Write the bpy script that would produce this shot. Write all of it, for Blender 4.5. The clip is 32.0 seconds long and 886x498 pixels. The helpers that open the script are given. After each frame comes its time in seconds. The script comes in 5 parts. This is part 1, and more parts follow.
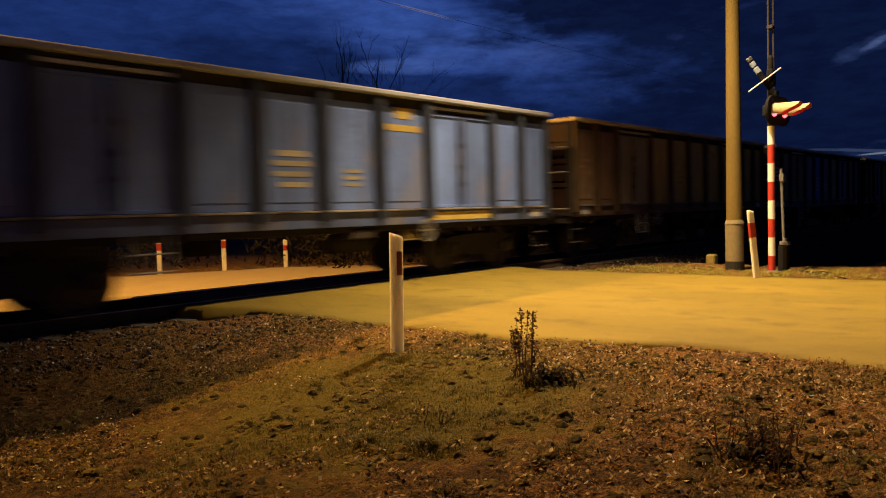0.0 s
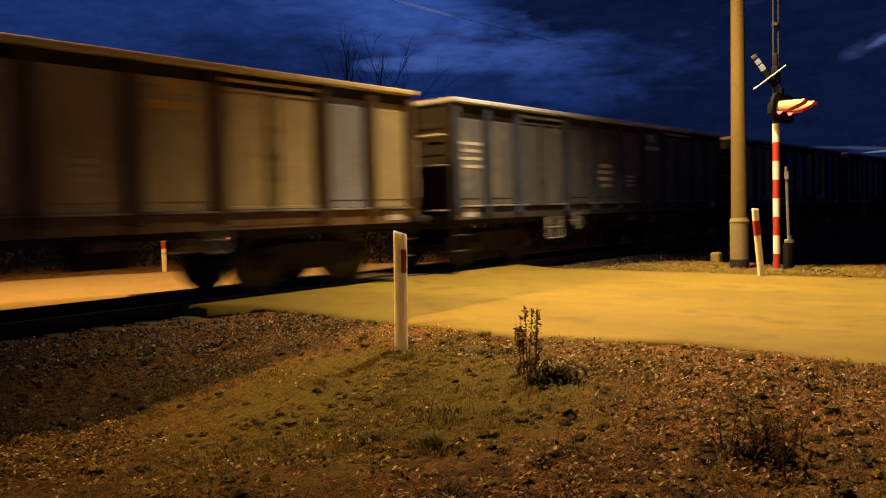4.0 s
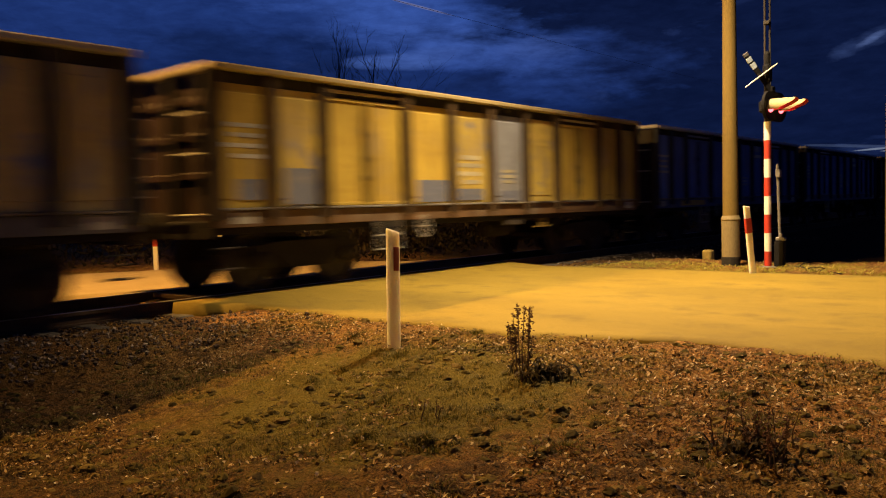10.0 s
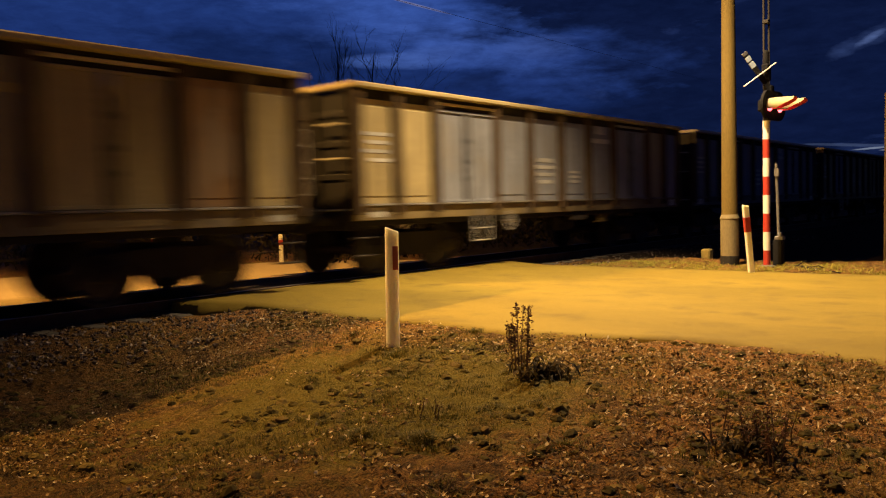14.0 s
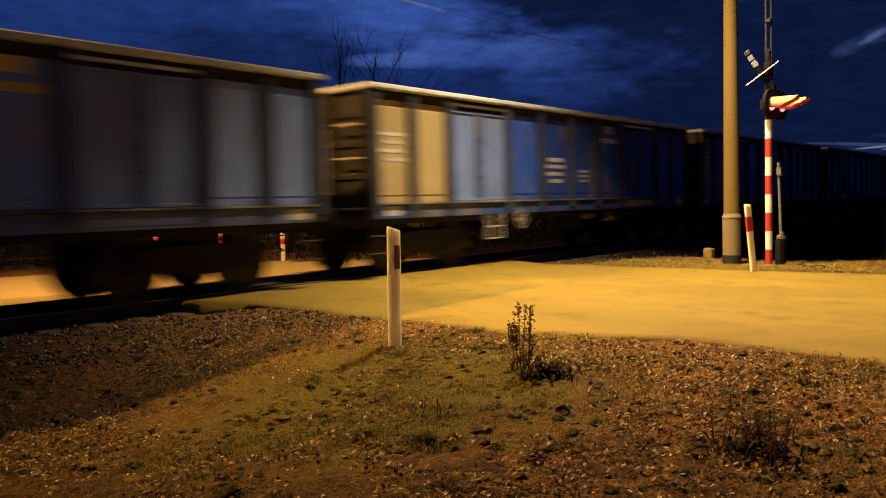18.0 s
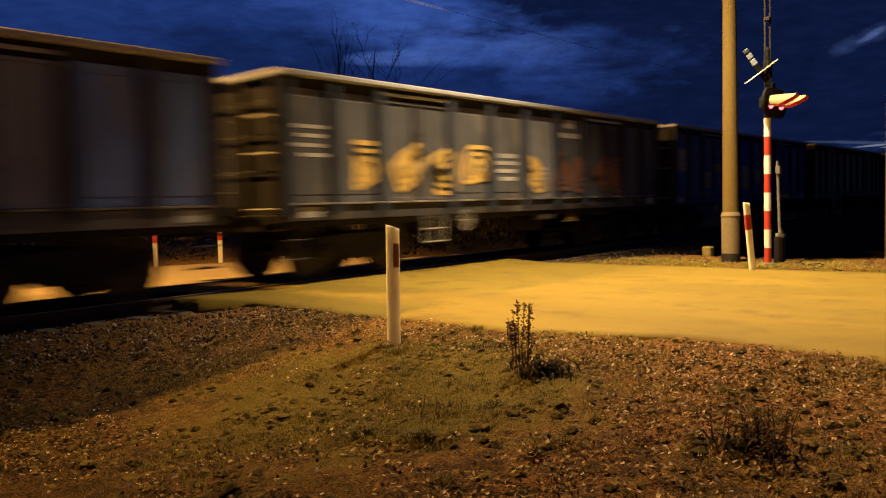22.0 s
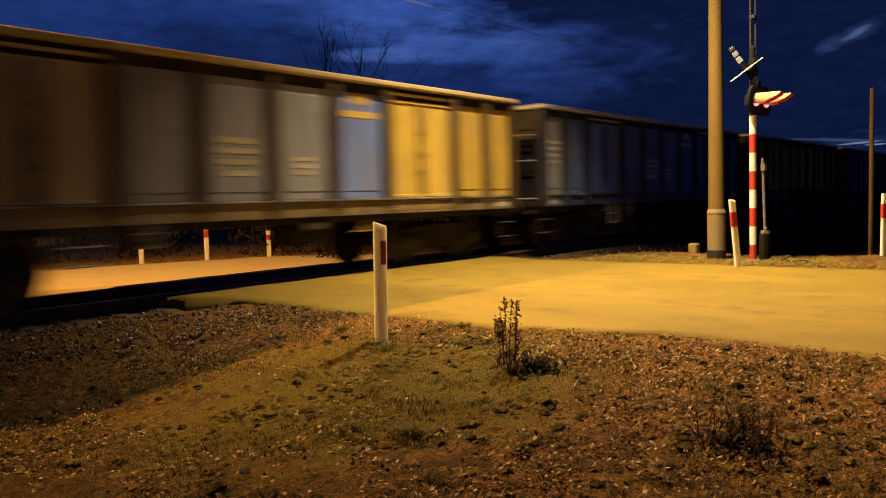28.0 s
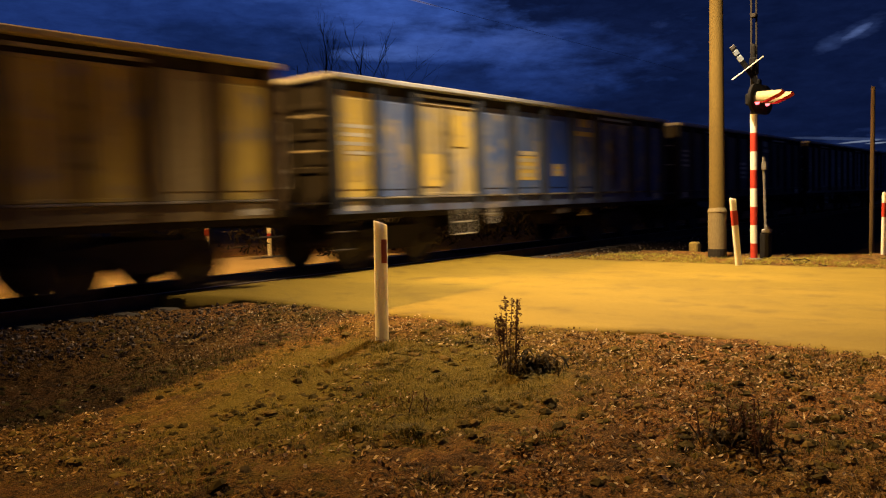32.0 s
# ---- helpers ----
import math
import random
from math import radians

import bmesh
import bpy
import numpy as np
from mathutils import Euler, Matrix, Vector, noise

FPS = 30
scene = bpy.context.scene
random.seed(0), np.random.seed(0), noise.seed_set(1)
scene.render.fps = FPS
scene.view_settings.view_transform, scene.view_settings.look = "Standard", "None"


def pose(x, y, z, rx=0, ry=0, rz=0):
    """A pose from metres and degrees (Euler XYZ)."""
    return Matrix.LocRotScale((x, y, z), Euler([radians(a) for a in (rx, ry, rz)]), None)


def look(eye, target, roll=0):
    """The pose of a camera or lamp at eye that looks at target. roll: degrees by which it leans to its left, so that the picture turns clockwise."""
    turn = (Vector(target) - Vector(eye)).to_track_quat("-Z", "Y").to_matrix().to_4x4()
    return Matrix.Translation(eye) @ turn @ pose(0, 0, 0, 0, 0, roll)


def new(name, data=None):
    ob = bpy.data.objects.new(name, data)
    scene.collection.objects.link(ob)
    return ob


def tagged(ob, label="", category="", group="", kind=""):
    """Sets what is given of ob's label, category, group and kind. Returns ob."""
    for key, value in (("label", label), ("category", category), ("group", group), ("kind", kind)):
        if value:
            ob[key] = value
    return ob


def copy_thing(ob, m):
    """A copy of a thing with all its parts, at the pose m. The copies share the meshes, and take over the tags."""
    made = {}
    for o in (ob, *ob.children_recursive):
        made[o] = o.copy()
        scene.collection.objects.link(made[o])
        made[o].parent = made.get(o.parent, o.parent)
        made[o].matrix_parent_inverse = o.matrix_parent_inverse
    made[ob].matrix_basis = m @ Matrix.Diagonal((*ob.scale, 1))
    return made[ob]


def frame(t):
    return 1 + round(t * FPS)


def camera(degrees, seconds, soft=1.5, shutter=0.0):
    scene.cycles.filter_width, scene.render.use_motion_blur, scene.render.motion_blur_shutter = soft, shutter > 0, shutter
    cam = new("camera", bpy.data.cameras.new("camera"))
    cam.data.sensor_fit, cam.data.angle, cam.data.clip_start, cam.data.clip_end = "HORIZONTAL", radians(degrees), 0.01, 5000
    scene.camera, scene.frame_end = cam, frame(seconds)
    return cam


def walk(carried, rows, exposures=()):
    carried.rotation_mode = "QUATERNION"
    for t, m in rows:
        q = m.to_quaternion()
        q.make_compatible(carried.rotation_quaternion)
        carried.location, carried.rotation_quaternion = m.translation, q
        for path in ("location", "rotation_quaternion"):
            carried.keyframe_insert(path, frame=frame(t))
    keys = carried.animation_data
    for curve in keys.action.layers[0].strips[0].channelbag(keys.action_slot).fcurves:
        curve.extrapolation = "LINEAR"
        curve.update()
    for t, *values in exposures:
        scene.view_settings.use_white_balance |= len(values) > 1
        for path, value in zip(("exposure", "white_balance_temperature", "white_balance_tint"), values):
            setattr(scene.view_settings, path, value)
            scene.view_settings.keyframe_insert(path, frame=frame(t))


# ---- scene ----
# The world runs along the railway: x is the line, y is away from the camera, z = 0 is the rail head.
EYE = (0.0, -10.92, 1.236)
PITCH, ROLL, HEADING = 2.967, -1.544, -49.588


def aim(yaw, tilt):
    return pose(*EYE, 90 - PITCH - tilt, 0, HEADING - yaw) @ pose(0, 0, 0, 0, 0, ROLL)


cam = camera(58.461, 32.0, soft=1.15, shutter=0.8)
walk(cam, [(t, aim(a, b)) for t, a, b in (
    (0.0, 0.251, -0.189), (0.5, 0.213, -0.14), (1.0, 0.13, -0.131), (1.5, 0.215, -0.115), (2.0, 0.181, -0.09), (2.5, 0.124, -0.09),
    (3.0, 0.062, -0.065), (3.5, 0.013, -0.055), (5.5, -0.207, -0.004), (6.0, -0.02, 0.0), (6.5, -0.04, 0.015), (7.0, 0.241, 0.055),
    (7.5, 0.509, 0.075), (8.0, 0.673, 0.094), (8.5, 0.623, 0.104), (9.0, 0.538, 0.106), (10.0, 0.485, 0.132), (11.0, 0.391, 0.14),
    (12.0, 0.497, 0.177), (13.0, 0.446, 0.191), (14.0, 0.553, 0.204), (14.5, 0.458, 0.215), (16.5, 0.614, 0.235), (17.0, 0.553, 0.255),
    (18.0, 0.419, 0.262), (19.0, 0.322, 0.275), (20.0, 0.391, 0.285), (21.0, 0.329, 0.315), (21.5, 0.309, 0.37), (22.0, 0.488, 0.387),
    (22.5, 0.867, 0.395), (23.0, 0.984, 0.424), (24.0, 0.963, 0.44), (25.0, 1.069, 0.455), (25.5, 1.069, 0.46), (27.5, 1.328, 0.576),
    (28.0, 1.397, 0.62), (28.5, 1.341, 0.665), (29.0, 1.277, 0.665), (30.0, 1.249, 0.688), (31.0, 1.25, 0.702), (32.0, 1.348, 0.713))],
     exposures=((0.0, -0.22), (3.4, -0.2), (5.4, 0.12), (7.0, 0.1), (8.2, 0.0), (32.0, 0.0)))

# ---------------------------------------------------------------- dusk sky
world = bpy.data.worlds.new("dusk")
scene.world = world
world.use_nodes = True


def wire(tree, a, b):
    tree.links.new(a, b)


def node(tree, kind, **values):
    n = tree.nodes.new(kind)
    for k, v in values.items():
        if k in n.inputs:
            n.inputs[k].default_value = v
    return n


def ramp(tree, source, stops):
    n = tree.nodes.new("ShaderNodeValToRGB")
    while len(n.color_ramp.elements) < len(stops):
        n.color_ramp.elements.new(0.5)
    for e, (p, c) in zip(n.color_ramp.elements, stops):
        e.position, e.color = p, (*c, 1) if len(c) == 3 else c
    wire(tree, source, n.inputs[0])
    return n.outputs[0]


def math_node(tree, op, a, b=None, c=None):
    n = tree.nodes.new("ShaderNodeMath")
    n.operation = op
    for i, v in enumerate((a, b, c)):
        if v is None:
            continue
        if isinstance(v, (int, float)):
            n.inputs[i].default_value = v
        else:
            wire(tree, v, n.inputs[i])
    return n.outputs[0]


def mix_colour(tree, fac, a, b, blend="MIX"):
    n = tree.nodes.new("ShaderNodeMix")
    n.data_type, n.blend_type = "RGBA", blend
    for i, v in ((0, fac), (6, a), (7, b)):
        if isinstance(v, (int, float)):
            n.inputs[i].default_value = v
        elif isinstance(v, tuple):
            n.inputs[i].default_value = (*v, 1) if len(v) == 3 else v
        else:
            wire(tree, v, n.inputs[i])
    return n.outputs[2]


def make_sky():
    t = world.node_tree
    t.nodes.clear()
    out = t.nodes.new("ShaderNodeOutputWorld")
    bg = t.nodes.new("ShaderNodeBackground")
    wire(t, bg.outputs[0], out.inputs[0])
    co = t.nodes.new("ShaderNodeTexCoord")
    sep = t.nodes.new("ShaderNodeSeparateXYZ")
    wire(t, co.outputs["Generated"], sep.inputs[0])
    x, y, z = sep.outputs
    clear = ramp(t, z, [(0.0, (0.005, 0.012, 0.052)), (0.10, (0.008, 0.022, 0.104)), (0.24, (0.013, 0.036, 0.168)), (0.7, (0.006, 0.017, 0.08))])
    # clouds drawn out along the horizon
    m = t.nodes.new("ShaderNodeMapping")
    m.inputs["Scale"].default_value = (1.0, 1.0, 3.6)
    m.inputs["Rotation"].default_value = (radians(4), radians(-6), 0)
    wire(t, co.outputs["Generated"], m.inputs[0])
    n1 = node(t, "ShaderNodeTexNoise", Scale=3.1, Detail=7.0, Roughness=0.56, Distortion=0.35)
    wire(t, m.outputs[0], n1.inputs["Vector"])
    n2 = node(t, "ShaderNodeTexNoise", Scale=9.0, Detail=6.0, Roughness=0.6, Distortion=0.2)
    wire(t, m.outputs[0], n2.inputs["Vector"])
    d = math_node(t, "ADD", math_node(t, "MULTIPLY", n1.outputs[0], 0.75), math_node(t, "MULTIPLY", n2.outputs[0], 0.25))
    # the cloud bank grows heavier towards the far end of the line
    az = math_node(t, "DIVIDE", y, math_node(t, "ADD", math_node(t, "ABSOLUTE", x), 0.001))
    bank = math_node(t, "MULTIPLY", math_node(t, "SUBTRACT", 0.74, az), 0.40)
    d = math_node(t, "ADD", d, bank)
    cover = ramp(t, d, [(0.44, (0, 0, 0)), (0.56, (1, 1, 1))])
    dark = mix_colour(t, n2.outputs[0], (0.002, 0.0055, 0.026), (0.006, 0.013, 0.058))
    col = mix_colour(t, cover, clear, dark)
    # torn bright rims
    n3 = node(t, "ShaderNodeTexNoise", Scale=5.0, Detail=8.0, Roughness=0.62, Distortion=0.6)
    wire(t, m.outputs[0], n3.inputs["Vector"])
    rim = ramp(t, n3.outputs[0], [(0.60, (0, 0, 0)), (0.72, (1, 1, 1))])
    col = mix_colour(t, math_node(t, "MULTIPLY", rim, 0.4), col, (0.032, 0.06, 0.21))

    def streak(direction, along, width, length, strength, colour, torn=3.0):
        nonlocal col
        p = Vector(direction).normalized()
        a = (Vector(along) - Vector(along).dot(p) * p).normalized()
        b = p.cross(a)
        dots = []
        for v, size, q in ((a, length, p), (b, width, p)):
            vm = t.nodes.new("ShaderNodeVectorMath")
            vm.operation = "DOT_PRODUCT"
            vm.inputs[1].default_value = v
            wire(t, co.outputs["Generated"], vm.inputs[0])
            dots.append(math_node(t, "POWER", math_node(t, "ABSOLUTE", math_node(t, "DIVIDE", vm.outputs["Value"], size)), 2.0))
        front = math_node(t, "GREATER_THAN", math_node(t, "ADD", math_node(t, "MULTIPLY", x, p.x), math_node(t, "MULTIPLY", y, p.y)), 0.3)
        r = math_node(t, "ADD", dots[0], math_node(t, "ADD", dots[1], math_node(t, "MULTIPLY", math_node(t, "SUBTRACT", n2.outputs[0], 0.5), torn)))
        g = math_node(t, "MULTIPLY", math_node(t, "SUBTRACT", 1.0, r), front)
        g = math_node(t, "MULTIPLY", ramp(t, g, [(0.0, (0, 0, 0)), (1.0, (1, 1, 1))]), strength)
        col = mix_colour(t, g, col, colour)

    streak((0.594, 0.782, 0.186), (0.1, -0.1, 0.0), 0.035, 0.17, 0.6, (0.004, 0.011, 0.052), 4.0)
    streak((0.70, 0.67, 0.245), (0.1, -0.1, -0.035), 0.06, 0.20, 0.85, (0.038, 0.092, 0.37))
    streak((0.79, 0.585, 0.19), (0.1, -0.12, -0.03), 0.026, 0.13, 0.75, (0.045, 0.10, 0.38))
    streak((0.86, 0.48, 0.172), (0.1, -0.17, 0.0), 0.045, 0.16, 0.55, (0.022, 0.055, 0.24), 4.0)
    streak((0.72, 0.67, 0.178), (0.1, -0.1, 0.0), 0.010, 0.06, 0.7, (0.06, 0.125, 0.42))
    streak((0.749, 0.636, 0.186), (0.1, -0.12, 0.012), 0.010, 0.045, 0.6, (0.045, 0.095, 0.34), 4.0)
    streak((0.825, 0.533, 0.188), (0.1, -0.15, -0.004), 0.016, 0.055, 0.6, (0.042, 0.085, 0.30), 5.0)
    streak((0.7305, 0.6395, 0.2415), (0.051, -0.05, -0.019), 0.0017, 0.047, 0.75, (0.23, 0.23, 0.38), 0.05)
    streak((0.962, 0.205, 0.166), (0.006, -0.035, 0.014), 0.012, 0.040, 0.30, (0.06, 0.105, 0.30), 5.0)
    streak((0.963, 0.196, 0.168), (0.004, -0.035, 0.018), 0.0050, 0.020, 0.6, (0.10, 0.155, 0.36), 5.0)
    streak((0.972, 0.215, 0.0545), (0.018, -0.076, -0.006), 0.0014, 0.060, 0.22, (0.12, 0.17, 0.32), 6.0)
    streak((0.978, 0.195, 0.0500), (0.018, -0.076, 0.004), 0.0010, 0.020, 0.6, (0.26, 0.31, 0.42), 5.0)
    streak((0.980, 0.178, 0.0475), (0.018, -0.076, 0.002), 0.0010, 0.012, 0.75, (0.30, 0.35, 0.46), 3.0)
    # an unseen afterglow of the sunset, added as faint fill over the near side
    west = t.nodes.new("ShaderNodeVectorMath")
    west.operation = "DOT_PRODUCT"
    west.inputs[1].default_value = (0.5, -0.86, -0.25)
    wire(t, co.outputs["Generated"], west.inputs[0])
    glow_here = math_node(t, "MULTIPLY", ramp(t, west.outputs["Value"], [(0.32, (0, 0, 0)), (1.0, (1, 1, 1))]), 0.07)
    col = mix_colour(t, glow_here, col, (0.11, 0.15, 0.32))
    # mottled haze
    n4 = node(t, "ShaderNodeTexNoise", Scale=26.0, Detail=8.0, Roughness=0.7, Distortion=0.3)
    wire(t, m.outputs[0], n4.inputs["Vector"])
    col = mix_colour(t, 1.0, col, ramp(t, n4.outputs[0], [(0.30, (0.72, 0.72, 0.76)), (0.72, (1.30, 1.28, 1.25))]), "MULTIPLY")
    wire(t, col, bg.inputs[0])
    bg.inputs[1].default_value = 0.92


make_sky()


# ---------------------------------------------------------------- the two street lamps
def lamp(name, kind, at, target, energy, colour, size, spread=0):
    data = bpy.data.lights.new(name, kind)
    data.energy, data.color, data.shadow_soft_size = energy, colour, size
    if kind == "SPOT":
        data.spot_size, data.spot_blend = radians(spread), 1.0
    ob = new(name, data)
    ob.matrix_world = look(at, target)
    return ob


FAR_LAMP = (4.1, 4.2, 10.4)
NEAR_LAMP = (11.8, -4.7, 8.9)
lamp("far_street_light", "SPOT", FAR_LAMP, (9.0, -6.0, 0), 13800, (1.0, 0.515, 0.11), 0.09, 170)
lamp("near_street_light", "SPOT", NEAR_LAMP, (11.6, -6.4, 0), 12200, (1.0, 0.71, 0.38), 0.09, 109)


# ---------------------------------------------------------------- materials
def material(name, one, two, scale=3.0, rough=0.7, metal=0.0, fine=40.0, bump=0.2, stain=None, stain_at=(0.58, 0.7), stretch=(1, 1, 1), vary=0.0, lift=0.01, spec=0.5, runs=0.0):
    """Two colours mixed by a coarse and a fine noise, with a stain of its own shape, relief and uneven gloss."""
    mt = bpy.data.materials.new(name)
    mt.use_nodes = True
    t = mt.node_tree
    bsdf = t.nodes["Principled BSDF"]
    co = t.nodes.new("ShaderNodeTexCoord")
    info = t.nodes.new("ShaderNodeObjectInfo")
    mp = t.nodes.new("ShaderNodeMapping")
    mp.inputs["Scale"].default_value = stretch
    wire(t, co.outputs["Object"], mp.inputs[0])
    shift = t.nodes.new("ShaderNodeVectorMath")
    shift.operation = "ADD"
    wire(t, mp.outputs[0], shift.inputs[0])
    sc = t.nodes.new("ShaderNodeVectorMath")
    sc.operation = "SCALE"
    sc.inputs[0].default_value = (37.0, 19.0, 53.0)
    wire(t, info.outputs["Random"], sc.inputs["Scale"])
    wire(t, sc.outputs[0], shift.inputs[1])
    big = node(t, "ShaderNodeTexNoise", Scale=scale, Detail=5.0, Roughness=0.6)
    small = node(t, "ShaderNodeTexNoise", Scale=fine, Detail=3.0, Roughness=0.6)
    wire(t, shift.outputs[0], big.inputs["Vector"])
    wire(t, shift.outputs[0], small.inputs["Vector"])
    f = ramp(t, big.outputs[0], [(0.35, (0, 0, 0)), (0.65, (1, 1, 1))])
    col = mix_colour(t, f, one, two)
    col = mix_colour(t, 0.55, col, ramp(t, small.outputs[0], [(0.25, (0.35, 0.35, 0.35)), (0.75, (0.75, 0.75, 0.75))]), "OVERLAY")
    if stain:
        st = node(t, "ShaderNodeTexNoise", Scale=scale * 1.7, Detail=6.0, Roughness=0.65, Distortion=0.4)
        wire(t, shift.outputs[0], st.inputs["Vector"])
        g = ramp(t, st.outputs[0], [(stain_at[0], (0, 0, 0)), (stain_at[1], (1, 1, 1))])
        col = mix_colour(t, g, col, stain)
    if runs:
        # grime that has run down the sheet
        mr = t.nodes.new("ShaderNodeMapping")
        mr.inputs["Scale"].default_value = (1, 1, 0.10)
        wire(t, shift.outputs[0], mr.inputs[0])
        rn = node(t, "ShaderNodeTexNoise", Scale=7.0, Detail=5.0, Roughness=0.65)
        wire(t, mr.outputs[0], rn.inputs["Vector"])
        g = math_node(t, "MULTIPLY", ramp(t, rn.outputs[0], [(0.46, (0, 0, 0)), (0.66, (1, 1, 1))]), runs)
        col = mix_colour(t, g, col, (0.050, 0.036, 0.025))
        pale = math_node(t, "MULTIPLY", ramp(t, big.outputs[0], [(0.54, (0, 0, 0)), (0.62, (1, 1, 1))]), 0.22)
        col = mix_colour(t, pale, col, (0.42, 0.38, 0.31))
    if vary:
        hsv = node(t, "ShaderNodeHueSaturation")
        wire(t, math_node(t, "MULTIPLY_ADD", info.outputs["Random"], vary, 1 - vary / 2), hsv.inputs["Value"])
        wire(t, col, hsv.inputs["Color"])
        col = hsv.outputs[0]
    wire(t, col, bsdf.inputs["Base Color"])
    wire(t, math_node(t, "MULTIPLY_ADD", small.outputs[0], 0.25, rough - 0.12), bsdf.inputs["Roughness"])
    bsdf.inputs["Metallic"].default_value = metal
    bsdf.inputs["Specular IOR Level"].default_value = spec
    if bump:
        bp = node(t, "ShaderNodeBump", Strength=bump, Distance=lift)
        wire(t, small.outputs[0], bp.inputs["Height"])
        wire(t, bp.outputs[0], bsdf.inputs["Normal"])
    return mt


def island_material(name, stops, rough=0.8, spec=0.3, through_light=0.0):
    """Loose pieces of one mesh, each with a colour of its own."""
    mt = bpy.data.materials.new(name)
    mt.use_nodes = True
    t = mt.node_tree
    geo = t.nodes.new("ShaderNodeNewGeometry")
    col = ramp(t, geo.outputs["Random Per Island"], stops)
    co = t.nodes.new("ShaderNodeTexCoord")
    nz = node(t, "ShaderNodeTexNoise", Scale=60.0, Detail=3.0)
    wire(t, co.outputs["Object"], nz.inputs["Vector"])
    col = mix_colour(t, 0.5, col, ramp(t, nz.outputs[0], [(0.3, (0.3, 0.3, 0.3)), (0.7, (0.75, 0.75, 0.75))]), "OVERLAY")
    b = t.nodes["Principled BSDF"]
    wire(t, col, b.inputs["Base Color"])
    b.inputs["Roughness"].default_value = rough
    b.inputs["Specular IOR Level"].default_value = spec
    if through_light:
        tr = t.nodes.new("ShaderNodeBsdfTranslucent")
        wire(t, col, tr.inputs[0])
        mx = t.nodes.new("ShaderNodeMixShader")
        mx.inputs[0].default_value = through_light
        wire(t, b.outputs[0], mx.inputs[1])
        wire(t, tr.outputs[0], mx.inputs[2])
        wire(t, mx.outputs[0], t.nodes["Material Output"].inputs[0])
    return mt


def glow(name, colour, strength):
    mt = bpy.data.materials.new(name)
    mt.use_nodes = True
    b = mt.node_tree.nodes["Principled BSDF"]
    b.inputs["Base Color"].default_value = (*colour, 1)
    b.inputs["Emission Color"].default_value = (*colour, 1)
    b.inputs["Emission Strength"].default_value = strength
    b.inputs["Roughness"].default_value = 0.3
    return mt


RUST = (0.13, 0.06, 0.025)


